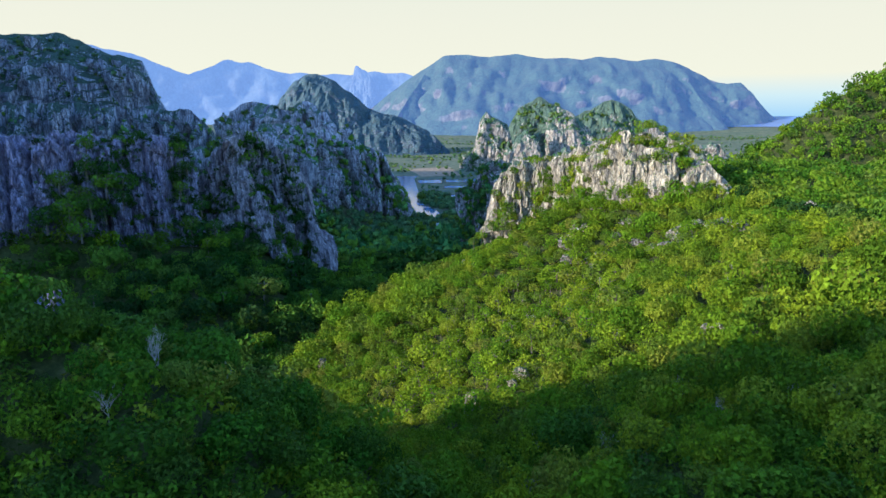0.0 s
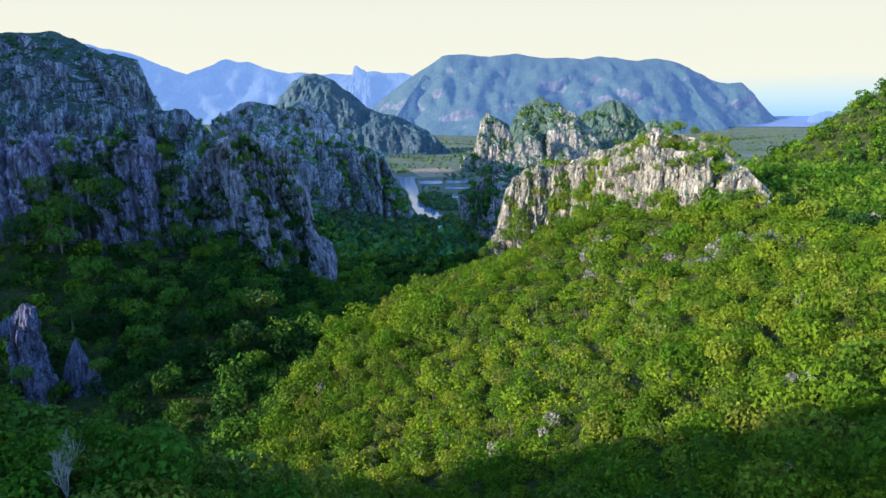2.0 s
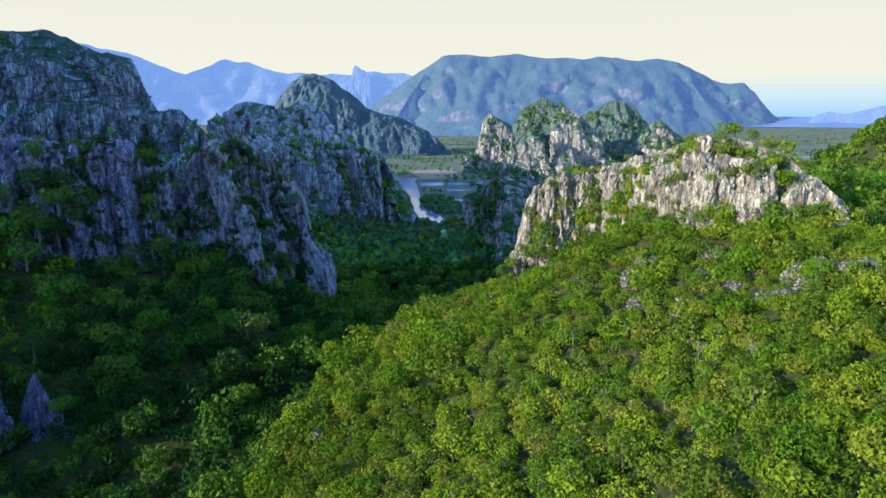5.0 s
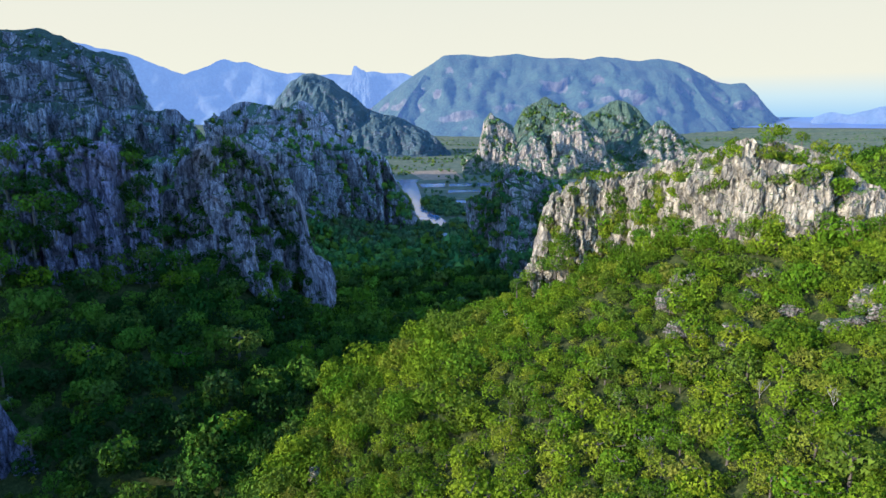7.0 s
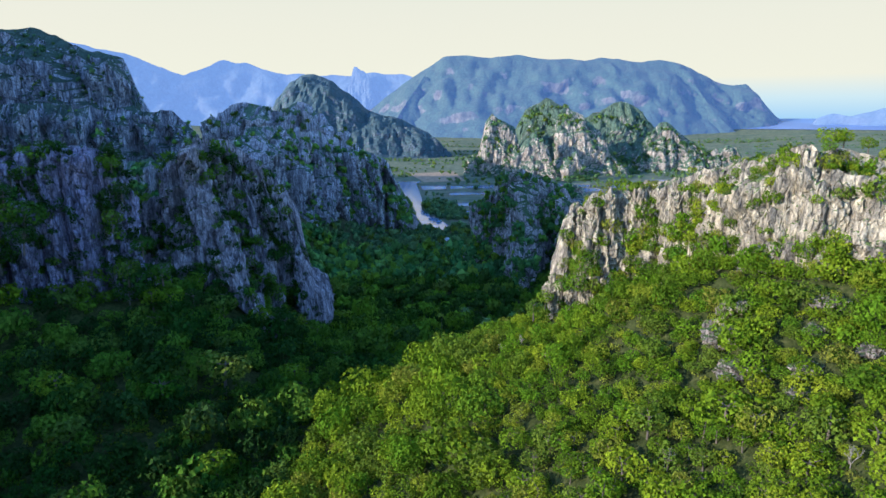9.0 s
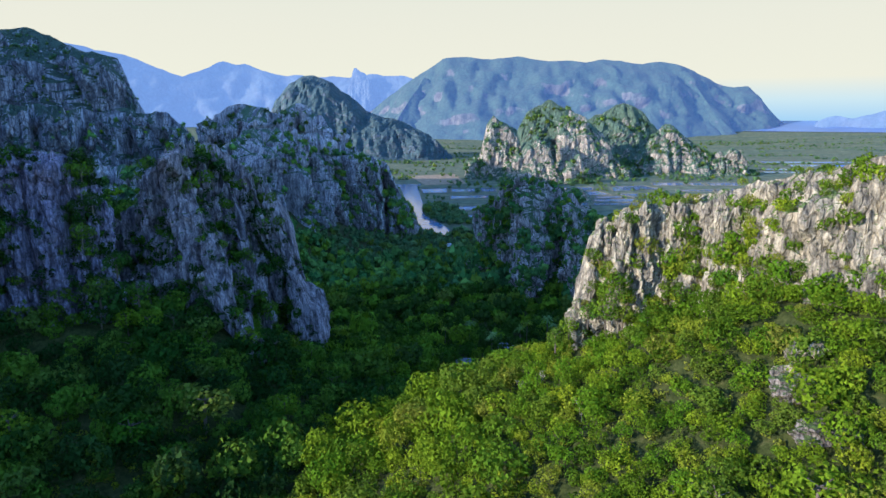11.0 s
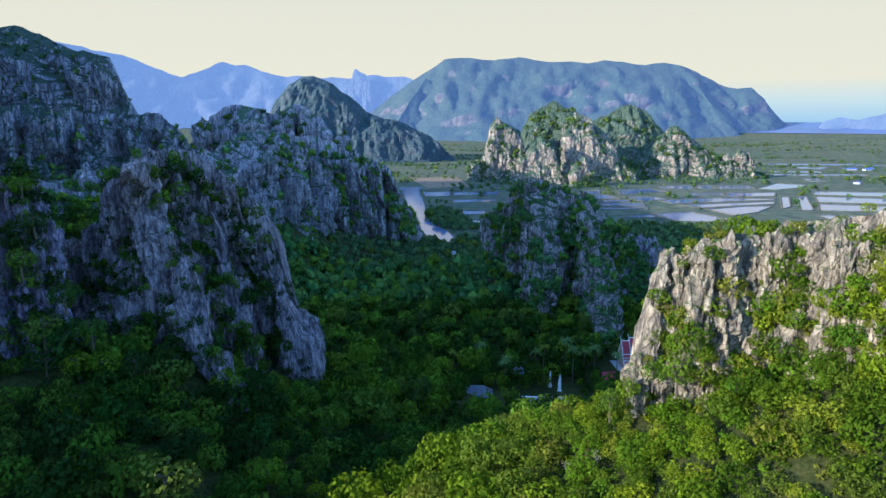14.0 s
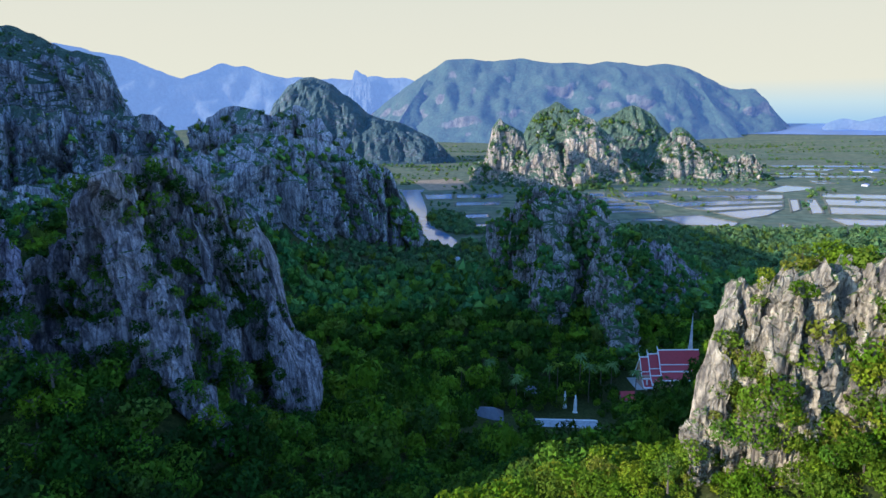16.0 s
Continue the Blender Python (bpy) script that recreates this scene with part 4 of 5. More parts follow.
def trunk_mesh(seed):
    r = random.Random(seed)
    bm = bmesh.new()
    def limb(a, b, ra, rb):
        a, b = Vector(a), Vector(b)
        q = (b - a).to_track_quat("Z", "Y").to_matrix().to_4x4()
        bmesh.ops.create_cone(bm, cap_ends=True, segments=6, radius1=ra, radius2=rb, depth=(b - a).length, matrix=Matrix.Translation((a + b) / 2) @ q)
    top = (r.uniform(-0.08, 0.08), r.uniform(-0.08, 0.08), 0.1)
    limb((0, 0, -1.4), top, 0.07, 0.045)
    for k in range(4):
        a = 1.6 * k + r.uniform(-0.4, 0.4)
        limb(top, (math.cos(a) * 0.5, math.sin(a) * 0.5, 0.35 + r.uniform(-0.1, 0.2)), 0.035, 0.012)
    me = bpy.data.meshes.new("trunk")
    bm.to_mesh(me)
    bm.free()
    me.materials.append(BARK)
    return me


TRUNKS = [trunk_mesh(k) for k in range(3)]
for n_, i in enumerate(single):
    tree = new("tree")
    tree.location = (x[i], y[i], z[i] - 0.3)
    crown = new("crown", proto_leaf[n_ % len(proto_leaf)])
    trunk = new("trunk", TRUNKS[n_ % 3])
    for part_ in (crown, trunk):
        part_.parent = tree
        part_.location = (0, 0, lift[i] + 0.3)
        part_.scale = (rad[i], rad[i], rad[i] * (0.95 + 0.2 * math.sin(3.7 * n_)))
        part_.rotation_euler = (0, 0, 2.399 * n_)
    tone = "yellow-green" if tint[i] > 0.55 else "deep green"
    tagged(tree, "%s broad-leaved tree with a rounded crown on the slope" % tone, "tree", "trees on the hillside")

# large pale green trees that stand out of the valley woods
bright_leaf = []
for me_ in proto_leaf:
    me_ = me_.copy()
    me_.materials[0] = LEAF_SHADE
    bright_leaf.append(me_)
for k, (bx, by, q) in enumerate(((-73, 251, 7.2), (-85, 239, 5.4), (-67, 310, 5.0), (-102, 275, 5.0), (-86, 288, 4.6), (-104, 270, 4.4), (-36, 360, 6.0), (-50, 300, 5.0), (-112, 238, 5.2), (-66, 222, 5.0), (-44, 330, 5.4), (-58, 270, 4.6))):
    gz_ = float(land(np.array([bx]), np.array([by]))[0])
    tree = new("tree")
    tree.location = (bx, by, gz_ - 0.3)
    for nm, me_ in (("crown", bright_leaf[k % len(bright_leaf)]), ("trunk", TRUNKS[k % 3])):
        o = new(nm, me_)
        o.parent, o.location, o.scale, o.rotation_euler = tree, (0, 0, 1.25 * q), (q, q, 0.85 * q), (0, 0, 2.1 * k)
    tagged(tree, "large pale green tree with a domed crown above the valley woods", "tree", "large trees of the valley")

# the valley floor and the slopes beyond
x, y = scatter(-260, 330, 335, 700, 6.6)
ok = (x > -0.62 * (y - 120) - 20) & (x < 0.52 * (y - 120) + 40) & off_rock(x, y, 0.62) & open_ground(x, y)
x, y = x[ok], y[ok]
z = land(x, y)
rad = np.clip(rng.lognormal(math.log(4.3), 0.3, x.size), 2.2, 8.0)
P = np.stack([x, y, z + rad * rng.uniform(0.6, 1.5, x.size)], -1)
tint = np.clip(tree_tint(x, y) + rng.normal(0, 0.16, x.size), 0.02, 0.96)
near = y < 480
beyond = y > 570
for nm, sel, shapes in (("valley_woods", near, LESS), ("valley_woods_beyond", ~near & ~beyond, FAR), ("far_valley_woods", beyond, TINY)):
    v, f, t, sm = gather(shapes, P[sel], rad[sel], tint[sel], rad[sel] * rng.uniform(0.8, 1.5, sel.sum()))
    tagged(mesh_from(nm, v, f, LEAF_FLOOR_SHADE if nm != "far_valley_woods" else LEAF_MID_HAZE, sm, attrs=t), "dark green dense woods on the valley floor", "woodland", kind="stuff")


# ---------- water and flat land ----------
def inside(poly, x, y):
    poly = np.array(poly, float)
    odd = np.zeros(x.shape, bool)
    for (xa, ya), (xb, yb) in zip(poly, np.roll(poly, -1, 0)):
        hit = ((ya > y) != (yb > y)) & (x < (xb - xa) * (y - ya) / ((yb - ya) or 1e-9) + xa)
        odd ^= hit
    return odd


WET = []


def sheet(poly, z, material, name, thing, wobble=0.0, cut=1):
    pts = []
    for (xa, ya), (xb, yb) in zip(poly, poly[1:] + poly[:1]):
        for k in range(cut):
            u = k / cut
            px_, py_ = xa + (xb - xa) * u, ya + (yb - ya) * u
            pts.append((px_ + wobble * float(pnoise(px_ / 30, py_ / 30, 0.7)), py_ + wobble * float(pnoise(px_ / 30, py_ / 30, 5.7)), 0))
    bm = bmesh.new()
    face = bm.faces.new([bm.verts.new(p) for p in pts])
    if face.normal.z < 0:
        face.normal_flip()
    bmesh.ops.triangulate(bm, faces=bm.faces[:])
    me = bpy.data.meshes.new(name)
    bm.to_mesh(me)
    bm.free()
    me.materials.append(material)
    ob = new(name, me)
    ob.parent = thing
    ob.location = (0, 0, z)
    return ob


def pond(poly, label="shallow shrimp pond mirroring the evening sky", bank=True, name="pond"):
    thing = new(name)
    thing.location = (0, 0, 0.6)
    sheet(poly, 0.35, WATER, "water", thing, 3.0, 6)
    if bank:
        bm = bmesh.new()
        for (xa, ya), (xb, yb) in zip(poly, poly[1:] + poly[:1]):
            a, b = Vector((xa, ya, 0)), Vector((xb, yb, 0))
            d = (b - a).normalized()
            s = Vector((-d.y, d.x, 0)) * 1.0
            o = Vector((0, 0, 1.3))
            q = [a - s * 1.9, a - s * 0.7 + o, a + s * 0.7 + o, a + s * 1.9, b - s * 1.9, b - s * 0.7 + o, b + s * 0.7 + o, b + s * 1.9]
            w = [bm.verts.new(p) for p in q]
            for i, j in ((0, 1), (1, 2), (2, 3)):
                bm.faces.new((w[i], w[j], w[j + 4], w[i + 4]))
        me = bpy.data.meshes.new("dyke")
        bm.to_mesh(me)
        bm.free()
        me.materials.append(DYKE)
        dy = new("dyke", me)
        dy.parent = thing
    WET.append(poly)
    return tagged(thing, label, "pond", "ponds on the flat land" if bank else "")


pond([(296, 1085), (363, 1105), (388, 1031), (368, 1000), (306, 1009)])
pond([(360, 1253), (477, 1289), (581, 1280), (570, 1260), (369, 1200)])
pond([(371, 1188), (560, 1240), (540, 1203), (399, 1150)])
pond([(397, 1134), (476, 1173), (528, 1180), (462, 1100), (410, 1064)])
pond([(627, 1450), (735, 1575), (779, 1534), (736, 1475), (658, 1428)])
pond([(606, 1309), (622, 1309), (548, 1166), (520, 1139)])
pond([(636, 1309), (655, 1310), (563, 1126), (540, 1121)])
pond([(721, 1408), (877, 1383), (822, 1306), (684, 1340)])
pond([(673, 1317), (802, 1278), (745, 1198), (627, 1226)])
pond([(616, 1205), (726, 1172), (677, 1103), (569, 1121)])
pond([(539, 1077), (640, 1052), (606, 1006), (523, 1008)])
pond([(1068, 2115), (1172, 2099), (1097, 2020), (1038, 2036)])
pond([(862, 1695), (905, 1696), (876, 1646), (840, 1645)])
pond([(1187, 2402), (1318, 2435), (1292, 2348), (1150, 2294)])
pond([(1390, 2256), (1507, 2260), (1442, 2170), (1345, 2166)])
pond([(334, 1421), (411, 1445), (426, 1381), (318, 1332)])
pond([(527, 1375), (636, 1386), (599, 1316), (502, 1300)])
pond([(312, 1296), (371, 1297), (380, 1263), (329, 1230)])
pond([(445, 1028), (447, 995), (433, 982), (426, 991)])
pond([(6, 1108), (48, 1115), (49, 1076), (12, 1060)])
pond([(21, 1016), (50, 1022), (45, 964), (29, 969)])
pond([(2, 1256), (80, 1266), (76, 1222), (1, 1204)])
pond([(5, 1375), (97, 1388), (91, 1324), (4, 1312)])
pond([(-56, 1374), (-1, 1386), (-2, 1302), (-48, 1292)])
pond([(120, 1300), (190, 1310), (200, 1240), (130, 1225)])
pond([(215, 1330), (290, 1335), (300, 1270), (225, 1262)])
# wet flats cut up by dykes, nearer and farther
flat = random.Random(5)
for row, (ya, depth, x0, x1) in enumerate(((1012, 24, 70, 285), (1046, 26, 75, 285), (1084, 28, 80, 285), (1218, 36, 130, 310), (1400, 45, 150, 300), (1125, 34, 130, 285), (1172, 40, 110, 350), (1345, 60, 120, 300), (1330, 40, 440, 500), (1445, 70, 430, 600), (1500, 70, 640, 640), (1610, 50, 780, 860), (1780, 60, 830, 1010), (1880, 60, 880, 1100), (2180, 90, 900, 1300), (2330, 90, 800, 1120), (2480, 110, 950, 1700), (2620, 90, 1000, 1750), (2780, 120, 1100, 1900))):
    xx = x0
    while xx < x1 - 25:
        wide = flat.uniform(40, 85) * (1 if ya < 1700 else 2.2)
        if flat.random() < 0.72:
            sk = 0.25 * depth
            pond([(xx + flat.uniform(-4, 4), ya), (xx + wide - 6, ya + flat.uniform(-5, 8)), (xx + wide - 6 + sk, ya + depth), (xx + sk, ya + depth - flat.uniform(0, 8))])
        xx += wide
tagged(pond([(-110, 1460), (-55, 1468), (-62, 1400), (-45, 1160), (-39, 1015), (-3, 891), (-8, 843), (-35, 891), (-51, 968), (-64, 1074), (-78, 1230), (-95, 1373)], "calm pale river winding past the crags", False, "river"), category="river")
field = new("field")
field.location = (0, 0, 0.6)
sheet([(-94, 1664), (20, 1728), (40, 1483), (-48, 1450)], 0.25, MUD, "bare_soil", field, 5, 6)
tagged(field, "bare reddish field beside the river", "field")

# mangrove and scrub on the flat land
x, y = scatter(-130, 760, 690, 1120, 7.4)
edge = 985 + 60 * fbm(x / 90, y / 90, 2.0, 3) - 0.05 * np.abs(x - 150)
keep = (y < edge) & (x < 0.62 * y) & off_rock(x, y, 0.8) & ~((x > -40) & (x < 75) & (y > 880))
keep |= inside([(-43, 1074), (-15, 1161), (39, 940), (-5, 917), (-33, 988)], x, y) & (rng.uniform(size=x.size) < 0.95)
for poly in WET:
    c = np.mean(poly, 0)
    keep &= ~inside([tuple(c + (np.array(p) - c) * 1.06) for p in poly], x, y)
x, y = x[keep], y[keep]
rad = np.clip(rng.lognormal(math.log(4.0), 0.3, x.size), 2, 7)
P = np.stack([x, y, land(x, y) + rad * 0.8], -1)
v, f, t, sm = gather(TINY, P, rad, tree_tint(x, y))
tagged(mesh_from("mangrove_woods", v, f, LEAF_FAR_HAZE, sm, attrs=t), "grey-green mangrove woods on the flat land", "woodland", kind="stuff")

x, y = scatter(-300, 2300, 1120, 3400, 19)
den = np.where(y < 1700, fbm(x / 130, y / 130, 6.0, 4), fbm(x / 420, y / 70, 6.0, 4))
keep = (den > np.where(y < 1750, 0.08, 0.15)) & (np.abs(x) < 0.75 * y)
for poly in WET:
    c = np.mean(poly, 0)
    keep &= ~inside([tuple(c + (np.array(p) - c) * 1.1) for p in poly], x, y)
x, y = x[keep], y[keep]
rad = np.clip(rng.lognormal(math.log(4.2), 0.4, x.size), 2, 9)
P = np.stack([x, y, land(x, y) + rad * 0.55], -1)
v, f, t, sm = gather(TINY, P, rad, tree_tint(x, y), rad * 0.8)
tagged(mesh_from("plain_scrub", v, f, LEAF_FAR_HAZE, sm, attrs=t), "scattered scrub and trees on the plain", "scrub", kind="stuff")

# green gullies and ledges: middle, half width, half height
GREEN_WALL = [(-116, 292, 118, 7, 7), (-116, 288, 107, 6, 10), (-114, 290, 98, 8, 7), (-136, 276, 104, 8, 7), (-146, 270, 112, 9, 10), (-147, 280, 125, 6, 4),
              (-139, 281, 119, 4, 5), (-118, 289, 114, 4, 8), (-148, 269, 100, 12, 9),
              (-139, 277, 112, 6, 6), (-140, 264, 106, 9, 7), (-133, 269, 106, 6, 5), (-149, 260, 98, 9, 7), (-119, 292, 116, 5, 3), (-142, 258, 90, 12, 6), (-154, 254, 91, 10, 8), (-157, 256, 106, 6, 6), (-120, 290, 82, 12, 7)]
GREEN_CRAG = [(-74, 341, 88, 7, 10), (-68, 337, 74, 7, 9), (-64, 334, 60, 6, 8), (-82, 343, 104, 5, 8), (-84, 322, 80, 8, 9), (-110, 308, 84, 9, 8), (-100, 304, 76, 9, 8), (-80, 319, 95, 4, 9), (-78, 316, 84, 4, 8), (-109, 310, 106, 4, 3), (-119, 313, 108, 7, 6), (-125, 309, 89, 10, 9), (-114, 303, 94, 11, 11), (-106, 308, 93, 6, 8), (-113, 304, 80, 13, 5), (-86, 313, 99, 6, 10), (-88, 317, 112, 3, 8), (-104, 316, 118, 9, 3), (-74, 325, 88, 7, 13), (-69, 326, 76, 8, 12), (-74, 312, 63, 8, 10), (-93, 302, 68, 12, 9), (-110, 299, 67, 11, 7), (-112, 313, 115, 10, 3), (-57, 304, 78, 5, 9), (-78, 300, 70, 6, 5), (-62, 318, 66, 6, 7), (-88, 303, 84, 5, 7)]
GREEN_CREAM = [(38, 239, 113, 2.2, 9), (39, 237, 101, 4.5, 7), (46.5, 228, 114, 3, 6), (24, 244, 98, 4, 5), (66, 203, 128, 6, 3.5), (73, 200, 123, 5, 4),
               (78, 189, 111, 6, 5), (50, 219, 106, 7, 4), (60, 202, 108, 7, 4), (68, 196, 109, 6, 4), (31, 237, 92, 5, 3), (44, 230, 104, 4, 5), (53, 215, 117, 3, 3), (29, 250, 117, 4, 1.5)]


def dense_green(Q, N):
    """How thickly bushes stand at each point of a rock face, from the green gullies."""
    w = np.zeros(len(Q))
    for gx_, gy_, gz_, a, b in GREEN_WALL + GREEN_CRAG + GREEN_CREAM:
        d = ((Q[:, 0] - gx_) ** 2 + 0.25 * (Q[:, 1] - gy_) ** 2) / (a * a) + ((Q[:, 2] - gz_) / b) ** 2
        w += np.where(d < 1.3, 1.0, 0.0)
    return np.clip(w, 0, 1.5) * (N[..., 1].ravel() < 0.3)


# bushes on the rock
for thing, Pk, N, count, hollow, patch_area in BUSHES:
    flatness = N[..., 2].ravel()
    Q = Pk.reshape(-1, 3)
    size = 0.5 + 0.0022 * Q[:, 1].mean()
    patch = fbm(Q[:, 0] / (9 * size), Q[:, 1] / (9 * size), Q[:, 2] / (9 * size), 3)
    weight = (np.clip(flatness + 0.9 * patch - 0.2, 0, None) ** 1.5 + 0.02) * np.exp(-7 * hollow.ravel())
    weight *= Q[:, 2] > land(Q[:, 0], Q[:, 1]) - 1
    weight *= (np.arange(len(Q)) % Pk.shape[1]) < Pk.shape[1] - 1
    idx = rng.choice(len(Q), count, p=weight / weight.sum())
    rad = np.clip(rng.lognormal(math.log(1.35), 0.45, count), 0.5, 3.0) * max(1.0, min(size, 0.9 + 0.4 * size))
    thick = dense_green(Q, N) if Q[:, 1].mean() < 400 else np.zeros(len(Q))
    if thick.sum() > 0:
        more = int(0.13 * thick.sum() * patch_area)
        idx = np.concatenate([idx, rng.choice(len(Q), more, p=thick / thick.sum())])
        rad = np.concatenate([rad, np.clip(rng.lognormal(math.log(1.5), 0.4, more), 0.7, 3.2)])
        count = len(idx)
    Pb = Q[idx] + np.array([0, 0, 1.0]) * rad[:, None] * 0.25 + N.reshape(-1, 3)[idx] * rad[:, None] * 0.25 * np.sign((N.reshape(-1, 3)[idx] * [0, -1, 0.5]).sum(1))[:, None]
    v, f, t, sm = gather(MIDDLE if Q[:, 0].mean() > 0 and size < 1.06 else SHRUB if size < 1.3 else TINY, Pb, rad, np.clip(rng.normal(0.45, 0.22, count), 0.02, 0.98))
    # lit leaves on the sunny crag, then shade-coloured, then hazed with distance
    ob = mesh_from("bushes", v - np.array(thing.location), f, LEAF if thing.name == "limestone_crag" else LEAF_DEEP_SHADE if size < 1.5 else LEAF_MID_HAZE if size < 2.6 else LEAF_FAR_HAZE, sm, thing=thing, attrs=t)
    tagged(ob, "green bushes clinging to the ledges", kind="stuff")

# trees on the ledges of the columned wall
for k, (bx, by, bz, q) in enumerate(((-134, 267, 104, 6.6), (-149, 262, 100, 5.6), (-146, 263, 112, 5.0), (-156, 260, 107, 5.2), (-141, 265, 93, 4.6), (-152, 260, 90, 5.6), (-148, 268, 121, 3.6), (-140, 273, 116, 3.2), (-113, 284, 111, 3.4), (-116, 282, 102, 4.0), (-108, 284, 93, 4.2), (-112, 281, 85, 4.6), (-103, 285, 84, 4.0), (-117, 287, 119, 2.8), (-138, 262, 105, 5.4), (-143, 258, 97, 6.0), (-151, 256, 95, 6.2), (-146, 254, 88, 5.8), (-158, 252, 92, 6.0), (-140, 268, 111, 4.4), (-133, 264, 99, 4.6), (-104, 318, 76, 4.0), (-128, 333, 102, 3.4), (-136, 330, 96, 3.6), (-118, 327, 92, 3.2), (-124, 325, 84, 4.0), (-112, 322, 80, 3.6), (-125.5, 221, 68, 4.4), (-124, 192, 60, 3.6), (-128, 190, 55, 4.0), (-108, 203, 58, 3.6), (-118, 200, 51, 3.4), (-131, 219, 47, 3.8), (-123, 219, 46, 3.6))):
    tree = new("tree")
    tree.location = (bx, by, bz - 4)
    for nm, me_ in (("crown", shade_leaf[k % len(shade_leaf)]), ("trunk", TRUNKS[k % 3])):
        o = new(nm, me_)
        o.parent, o.location, o.scale, o.rotation_euler = tree, (0, 0, 4 + q * 0.5), (q, q, q * 0.9), (0, 0, 1.9 * k)
    tagged(tree, "dense dark green tree rooted on a rock ledge", "tree", "trees on the ledges")


# trees at the foot of the split crag
for k, (bx, by, q) in enumerate(((-66, 322, 4.6), (-72, 307, 4.2), (-62, 329, 4.8), (-76, 297, 4.4), (-86, 291, 4.0), (-95, 288, 4.6), (-101, 285, 4.2), (-94, 282, 3.8), (-86, 284, 4.4), (-80, 301, 3.6), (-68, 300, 4.8), (-70, 314, 4.0), (-106, 283, 4.4), (-60, 316, 5.0), (-112, 280, 4.2), (-90, 297, 3.6))):
    gz_ = float(land(np.array([bx]), np.array([by]))[0])
    tree = new("tree")
    tree.location = (bx, by, gz_ - 0.4)
    for nm, me_ in (("crown", (shade_leaf if k % 3 else bright_leaf)[k % len(shade_leaf)]), ("trunk", TRUNKS[k % 3])):
        o = new(nm, me_)
        o.parent, o.location, o.scale, o.rotation_euler = tree, (0, 0, 1.3 * q), (q, q, 0.95 * q), (0, 0, 2.3 * k)
    tagged(tree, "dark green broad-leaved tree at the foot of the crag", "tree", "trees at the crag's foot")


# ---------- the sea beyond the plain ----------
ang = np.radians(np.linspace(90 - 19, 90 - 52, 40))
dist = np.linspace(4300, 4940, 14)
A, D = np.meshgrid(ang, dist, indexing="ij")
SEA = plain("hazy_sea", (0.09, 0.16, 0.36), 0.5, 0.15, 0.004)
sea = mesh_from("water", np.stack([D * np.cos(A), D * np.sin(A), far_rise(D) + 3.5], -1).reshape(-1, 3), grid_faces(40, 14), SEA)
tagged(sea, "hazy blue sea beyond the flat land", "sea", kind="structure")


# ---------- temple in the valley ----------
TILE_RED = plain("red_roof_tile", (0.34, 0.035, 0.045), 0.45, 0.25, 2.5)
WHITE = plain("white_lime", (0.72, 0.72, 0.70), 0.6, 0.12, 1.5)
GOLD = plain("gable_gold", (0.38, 0.22, 0.10), 0.5, 0.3, 4)
BRICK_WALL = plain("wall_ochre", (0.45, 0.30, 0.24), 0.8, 0.2, 1.2)
CONCRETE = plain("weathered_concrete", (0.36, 0.37, 0.38), 0.85, 0.2, 0.8)
SHEET_GREY = plain("grey_roof_sheet", (0.11, 0.12, 0.15), 0.6, 0.2, 0.7)
SHEET_PALE = plain("pale_roof_sheet", (0.26, 0.28, 0.30), 0.6, 0.25, 0.7)
BLUE_SHEET = plain("blue_roof_sheet", (0.06, 0.14, 0.45), 0.5, 0.15, 0.3)
WINDOW_DARK = plain("dark_opening", (0.03, 0.03, 0.035), 0.4, 0.2, 1.0)


def part(name, bm, material, parent, label=""):
    me = bpy.data.meshes.new(name)
    bmesh.ops.recalc_face_normals(bm, faces=bm.faces[:])
    bm.to_mesh(me)
    bm.free()
    me.materials.append(material)
    ob = new(name, me)
    ob.parent = parent
    if label:
        tagged(ob, label)
    return ob


def box(bm, x0, x1, y0, y1, z0, z1, bevel=0.0):
    m = Matrix.LocRotScale(((x0 + x1) / 2, (y0 + y1) / 2, (z0 + z1) / 2), None, (x1 - x0, y1 - y0, z1 - z0))
    made = bmesh.ops.create_cube(bm, size=1, matrix=m)
    if bevel:
        bmesh.ops.bevel(bm, geom=list({e for v in made["verts"] for e in v.link_edges}), offset=bevel, segments=1, affect="EDGES")
    return bm


def prism(bm, profile, x0, x1):
    """A profile in y and z drawn along x."""
    a = [bm.verts.new((x0, y_, z_)) for y_, z_ in profile]
    b = [bm.verts.new((x1, y_, z_)) for y_, z_ in profile]
    bm.faces.new(a)
    bm.faces.new(b[::-1])
    n = len(a)
    for i in range(n):
        bm.faces.new((a[i], b[i], b[(i + 1) % n], a[(i + 1) % n]))
    return bm


def thing_at(name, loc, turn, label, category, group=""):
    ob = new(name)
    ob.location, ob.rotation_euler = loc, (0, 0, radians(turn))
    return tagged(ob, label, category, group)


temple = thing_at("temple", (78, 462, 5.0), 2, "white-walled temple hall with a tiered red tiled roof", "temple")
part("platform", box(bmesh.new(), -3, 33, -9.5, 9.5, -3, 1.2, 0.1), CONCRETE, temple)
wall = part("wall", box(bmesh.new(), 0.5, 29, -5.2, 5.2, 1.2, 8.2), BRICK_WALL, temple)
for k in range(6):
    for side in (-1, 1):
        window = part("window", box(bmesh.new(), 3.2 + 4.4 * k, 4.9 + 4.4 * k, side * 5.25 - 0.1, side * 5.25 + 0.1, 3.0, 6.0), WINDOW_DARK, temple)
